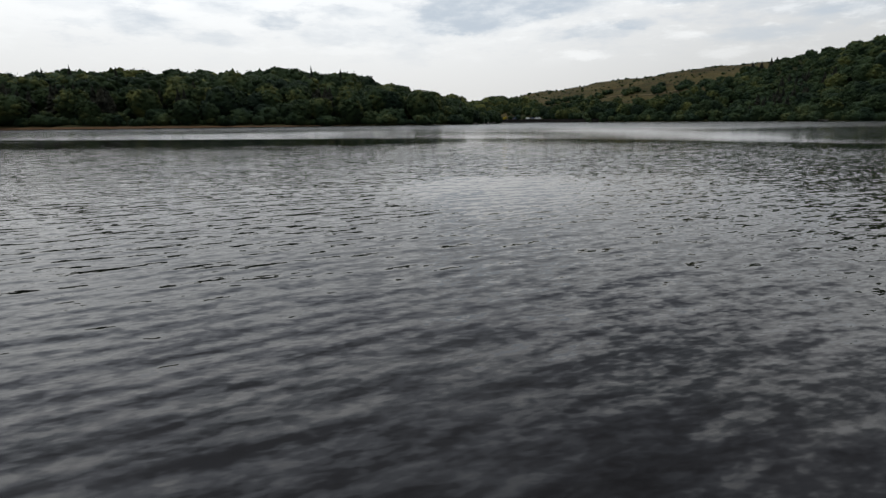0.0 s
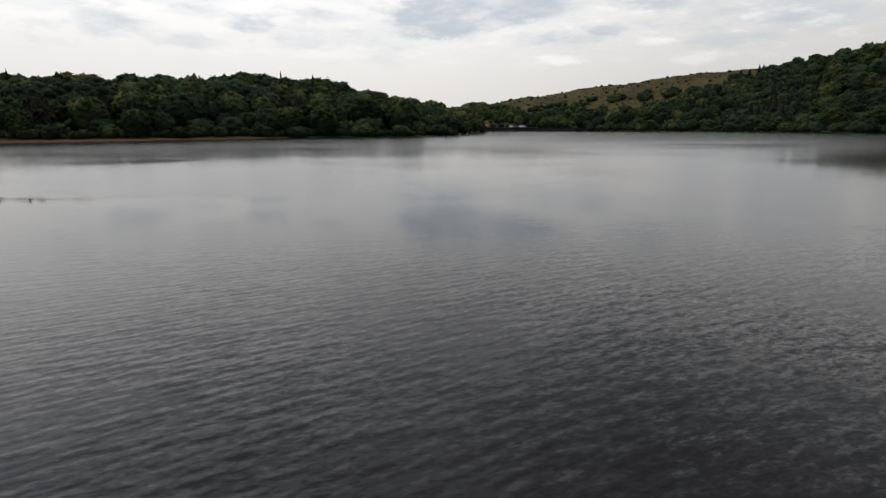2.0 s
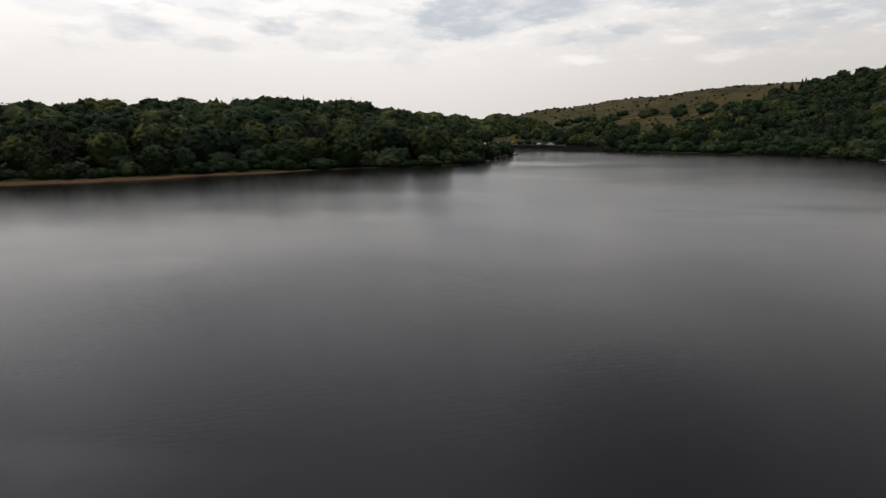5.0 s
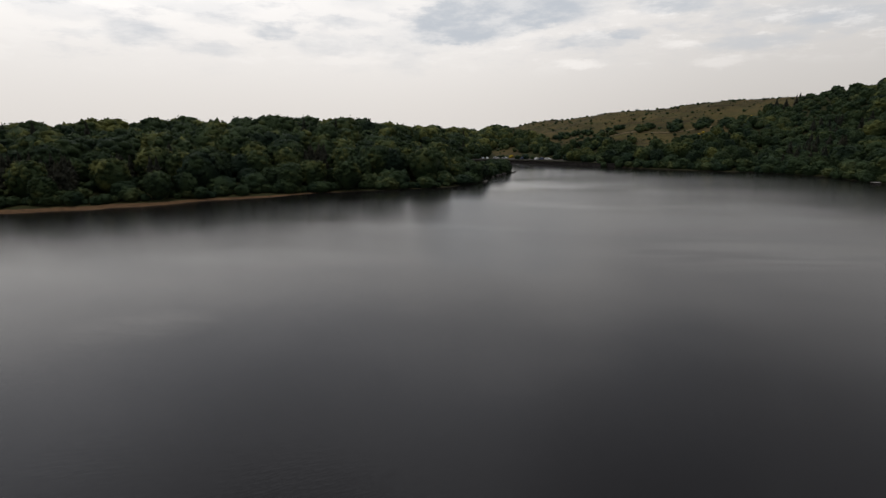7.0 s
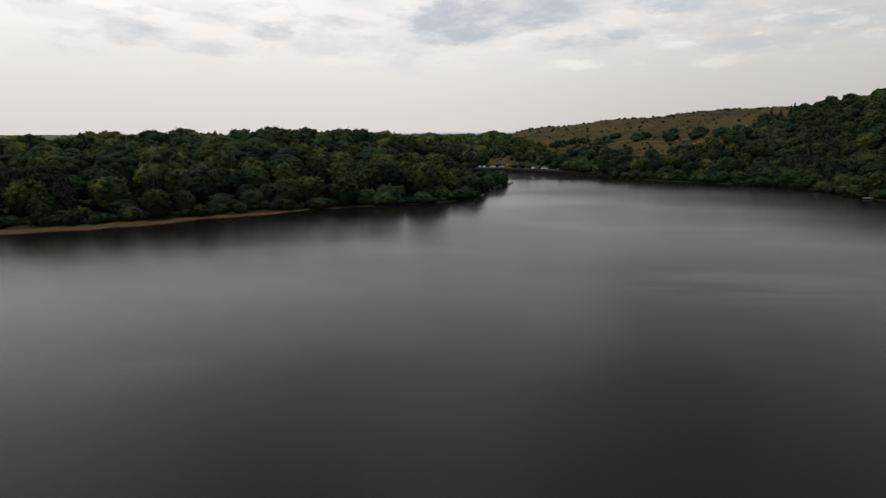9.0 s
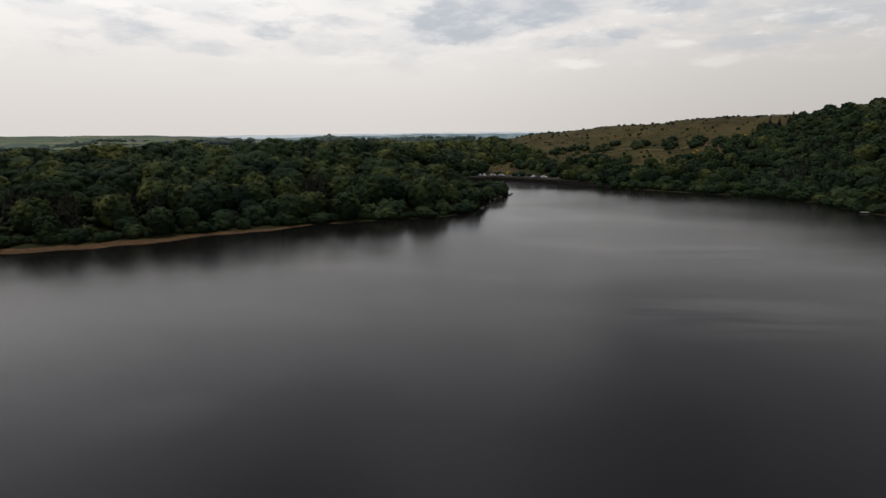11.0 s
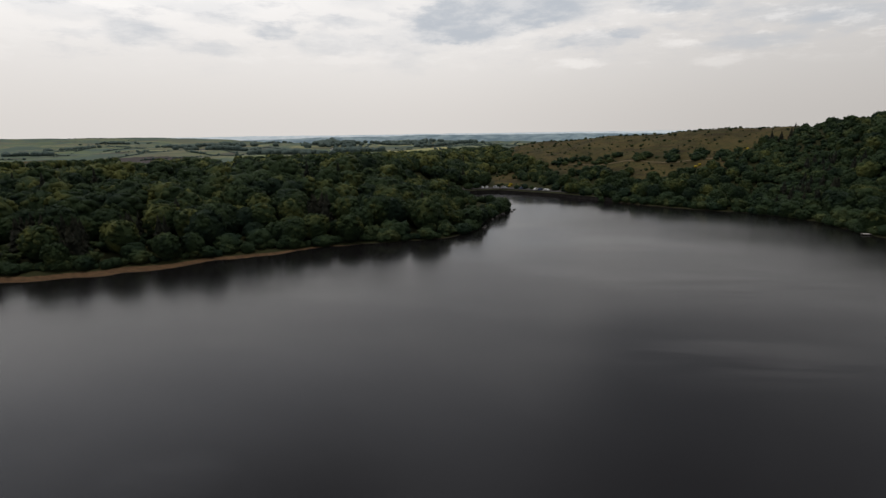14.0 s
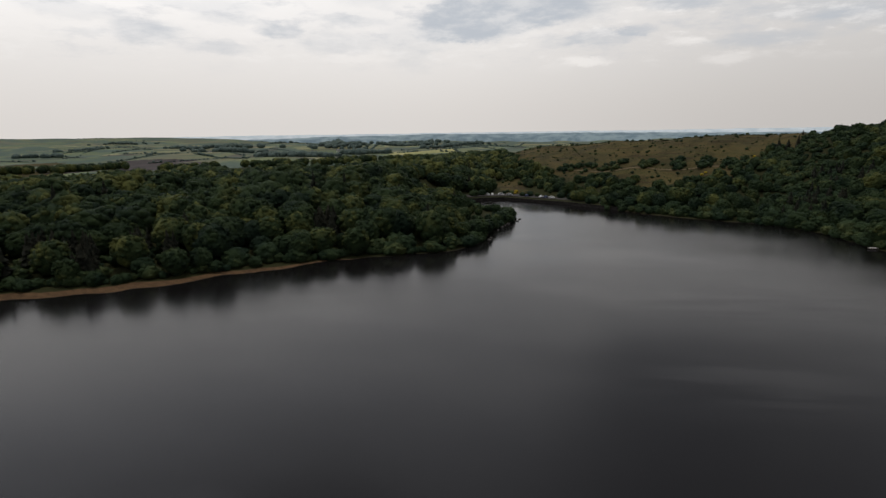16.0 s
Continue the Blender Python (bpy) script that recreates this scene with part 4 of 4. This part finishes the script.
def paint(name, col, rough=0.35, metal=0.0):
    def build(n, pos):
        a = n.noise(pos, 3.0, 4.0)
        return {"Base Color": n.mix(n.math("MULTIPLY", a, 0.25), col, tuple(c * 0.6 for c in col)), "Roughness": rough, "Metallic": metal}
    return material(name, build)


WHITE, SILVER, BLUEC = paint("white_car_paint", (0.8, 0.8, 0.8)), paint("silver_car_paint", (0.5, 0.51, 0.53), 0.3, 0.4), paint("blue_car_paint", (0.03, 0.05, 0.12))
GLASS = paint("dark_car_glass", (0.02, 0.025, 0.03), 0.08)
RUBBER = paint("tyre_rubber", (0.02, 0.02, 0.02), 0.8)
CHROME = paint("wheel_metal", (0.5, 0.5, 0.5), 0.35, 0.8)
LAMP = paint("lamp_glass", (0.6, 0.6, 0.55), 0.15)


def parked_car(colour, label, van=False):
    """Length along x, on its wheels, origin on the road."""
    car = tagged(new("parked_car"), label, "car", "cars parked by the quay")
    top, roof0, roof1 = (1.95, -2.1, 1.3) if van else (1.45, -1.5, 0.75)
    bm = bmesh.new()
    bm_box(bm, -2.15, 2.15, -0.86, 0.86, 0.28, 0.88, 0.06)
    part("body", bm_mesh("body", bm, colour, 0.06), car)
    bm = bmesh.new()
    bm_box(bm, roof0, roof1 + 0.35, -0.80, 0.80, 0.86, top, 0.20)
    part("cabin", bm_mesh("cabin", bm, colour, 0.05), car)
    for s in (-1, 1):
        bm = bmesh.new()
        bm_box(bm, roof0 + 0.35, roof1, s * 0.74 - 0.03, s * 0.74 + 0.03, 0.95, top - 0.18, 0.02)
        part("side_window", bm_mesh("side_window", bm, GLASS), car)
        bm = bmesh.new()
        bm_box(bm, 2.08, 2.17, s * 0.6 - 0.16, s * 0.6 + 0.16, 0.58, 0.74, 0.01)
        part("headlight", bm_mesh("headlight", bm, LAMP), car)
        for x in (-1.3, 1.3):
            bm = bmesh.new()
            bmesh.ops.create_cone(bm, cap_ends=True, segments=14, radius1=0.31, radius2=0.31, depth=0.2, matrix=Matrix.Translation((x, s * 0.76, 0.31)) @ Euler((radians(90), 0, 0)).to_matrix().to_4x4())
            tyre = part("wheel", bm_mesh("wheel", bm, RUBBER), car)
            bm = bmesh.new()
            bmesh.ops.create_cone(bm, cap_ends=True, segments=10, radius1=0.19, radius2=0.17, depth=0.05, matrix=Matrix.Translation((x, s * 0.87, 0.31)) @ Euler((radians(90), 0, 0)).to_matrix().to_4x4())
            part("rim", bm_mesh("rim", bm, CHROME), tyre)
    bm = bmesh.new()
    bm_box(bm, roof1 + 0.14, roof1 + 0.26, -0.66, 0.66, 0.95, top - 0.22, 0.02)
    part("windscreen", bm_mesh("windscreen", bm, GLASS), car)
    return car


CAR_SPOTS = [(34.3, 382.5, -88, SILVER, False), (37.4, 382.4, -94, WHITE, False), (43.6, 382.2, -14, SILVER, False),
             (49.6, 379.6, -38, SILVER, False), (60.5, 371.5, -122, BLUEC, False), (69.2, 365.2, -126, WHITE, False), (72.0, 362.8, -128, BLUEC, False), (75.6, 360.0, -36, WHITE, False)]
WORDS = {WHITE: "white", SILVER: "silver-grey", BLUEC: "dark blue"}
for x, y, turn, colour, van in CAR_SPOTS:
    car = parked_car(colour, WORDS[colour] + (" van" if van else " car") + " parked on the road by the inlet", van)
    car.matrix_basis = pose(x, y, 2.12, 0, 0, turn)

# the farm track that crosses the moor along the belt of scrub
V, F = [], []
azt = np.arange(13.0, 30.0, 0.25)
for i, az_t in enumerate(azt):
    r_t = float(np.interp(az_t, [12, 22, 28, 33], [447, 410, 392, 384])) + 2.5 * math.sin(az_t)
    for off in (-0.9, 0.9):
        x, y = (r_t + off) * math.sin(radians(az_t)), (r_t + off) * math.cos(radians(az_t))
        V.append((x, y, land_z(x, y) + 0.25))
for i in range(len(azt) - 1):
    F.append((2 * i, 2 * i + 1, 2 * i + 3, 2 * i + 2))
tagged(new("farm_track", mesh_of("farm_track", V, F, material("pale_track_dirt", plain_look((0.11, 0.085, 0.05), (0.19, 0.15, 0.09), 0.3)))), "pale dirt track crossing the moor slope", "track", kind="structure")

# pontoon at the eastern shore
PLANK = material("grey_weathered_plank", plain_look((0.30, 0.28, 0.26), (0.55, 0.53, 0.50), 3.0))
jetty = tagged(new("landing_stage"), "small pale grey wooden landing stage at the water's edge", "jetty")
for k in range(14):
    bm = bmesh.new()
    bm_box(bm, -3.0 + k * 0.40, -3.0 + k * 0.40 + 0.36, -0.8, 0.8, 0.50, 0.56, 0.008)
    part("plank", bm_mesh("plank", bm, PLANK), jetty)
for s in (-0.7, 0.7):
    bm = bmesh.new()
    bm_box(bm, -3.0, 2.6, s - 0.06, s + 0.06, 0.34, 0.495)
    part("beam", bm_mesh("beam", bm, PLANK), jetty)
    for x in (-2.7, -0.2, 2.3):
        bm = bmesh.new()
        bm_box(bm, x - 0.07, x + 0.07, s - 0.07 + (0.15 if s > 0 else -0.15), s + 0.07 + (0.15 if s > 0 else -0.15), -1.6, 0.95, 0.01)
        part("post", bm_mesh("post", bm, BARK), jetty)
jetty.matrix_basis = pose(174.0, 206.8, 0.0, 0, 0, 5)

# boulders off the wooded point
BOULDER = material("wet_boulder_stone", plain_look((0.04, 0.038, 0.034), (0.13, 0.125, 0.115), 1.2))


def boulder(x, y, size, seed):
    r2 = np.random.RandomState(seed)
    iv, jf = ICO2
    ph = r2.uniform(0, 6, 3)
    lump = 1 + 0.18 * np.sin(iv[:, 0] * 3 + ph[0]) + 0.15 * np.sin(iv[:, 1] * 4 + ph[1]) + r2.uniform(-0.06, 0.06, len(iv))
    ob = new("boulder", mesh_of("boulder", iv * lump[:, None] * np.array([size, size * 0.8, size * 0.6]), jf, BOULDER))
    ob.matrix_basis = pose(x, y, max(0.0, min(land_z(x, y), 0.4)) + size * 0.15, 0, 0, seed * 40)
    return tagged(ob, "rough dark grey boulder at the waterline of the wooded point", "boulder", "boulders at the point")


for k, (x, y, s) in enumerate(((21.8, 236, 0.9), (23, 240.5, 0.6), (31, 266, 1.0), (33, 270.5, 0.7), (35.2, 274.5, 1.1), (41.0, 283, 0.9), (43.4, 290, 0.7), (28.2, 259, 0.6))):
    boulder(x, y, s, k + 3)

# flowering gorse on the slope
for x, y, h in ((54.5, 388, 1.6), (56, 392, 1.9), (170, 347, 1.5), (173, 348, 1.3), (206, 352, 1.4)):
    bush = tagged(new("gorse_bush"), "gorse bush covered in yellow flowers on the slope", "shrub", "gorse bushes")
    part("stem", mesh_of("stem", *trunk_shape(int(x)), BARK), bush)
    part("flowering_crown", mesh_of("flowering_crown", *broadleaf_crown(int(x * 3), 7, 1, 120, 0.6, -0.05, 0.06), GORSE, smooth=True), bush)
    bush.matrix_basis = sized(x, y, land_z(x, y) - 0.1, h, 1.2, 30)

# farmhouses among the far fields
ROOFS, WALLS = paint("slate_roof", (0.10, 0.10, 0.11), 0.7), paint("whitewashed_wall", (0.75, 0.74, 0.70), 0.8)
PANE = paint("farmhouse_window_glass", (0.04, 0.05, 0.06), 0.1)


def farmhouse(x, y, turn, size):
    house = tagged(new("farmhouse"), "whitewashed farmhouse with a grey slate roof among fields", "house", "far farmhouses")
    bm = bmesh.new()
    bm_box(bm, -6, 6, -3.2, 3.2, -1.0, 5.0)
    part("wall", bm_mesh("wall", bm, WALLS), house)
    bm = bmesh.new()
    a = [bm.verts.new(c) for c in ((-6.4, -3.6, 4.9), (6.4, -3.6, 4.9), (6.4, 3.6, 4.9), (-6.4, 3.6, 4.9), (-6.4, 0, 7.8), (6.4, 0, 7.8))]
    for q in ((0, 1, 5, 4), (2, 3, 4, 5), (0, 4, 3), (1, 2, 5), (3, 2, 1, 0)):
        bm.faces.new([a[i] for i in q])
    roof = part("roof", bm_mesh("roof", bm, ROOFS), house)
    bm = bmesh.new()
    bm_box(bm, 4.6, 5.6, -0.5, 0.5, 7.0, 9.0)
    part("chimney", bm_mesh("chimney", bm, STONE), roof)
    for k in range(3):
        bm = bmesh.new()
        bm_box(bm, -4.5 + 3.6 * k, -3.3 + 3.6 * k, -3.3, -3.15, 3.0, 4.3)
        part("window", bm_mesh("window", bm, PANE), house)
    house.matrix_basis = pose(x, y, land_z(x, y), 0, 0, turn) @ Matrix.Diagonal((size, size, size, 1))


for c_az, c_r, turn, size in ((-23.6, 1110, 10, 0.6), (-23.0, 1120, 40, 0.5), (-9.8, 1060, -8, 0.75), (-9.2, 1075, 20, 0.6), (-10.6, 1180, 5, 0.7), (-19, 1600, 15, 0.9), (-13.8, 1900, 0, 0.9)):
    farmhouse(c_r * math.sin(radians(c_az)), c_r * math.cos(radians(c_az)), turn, size)
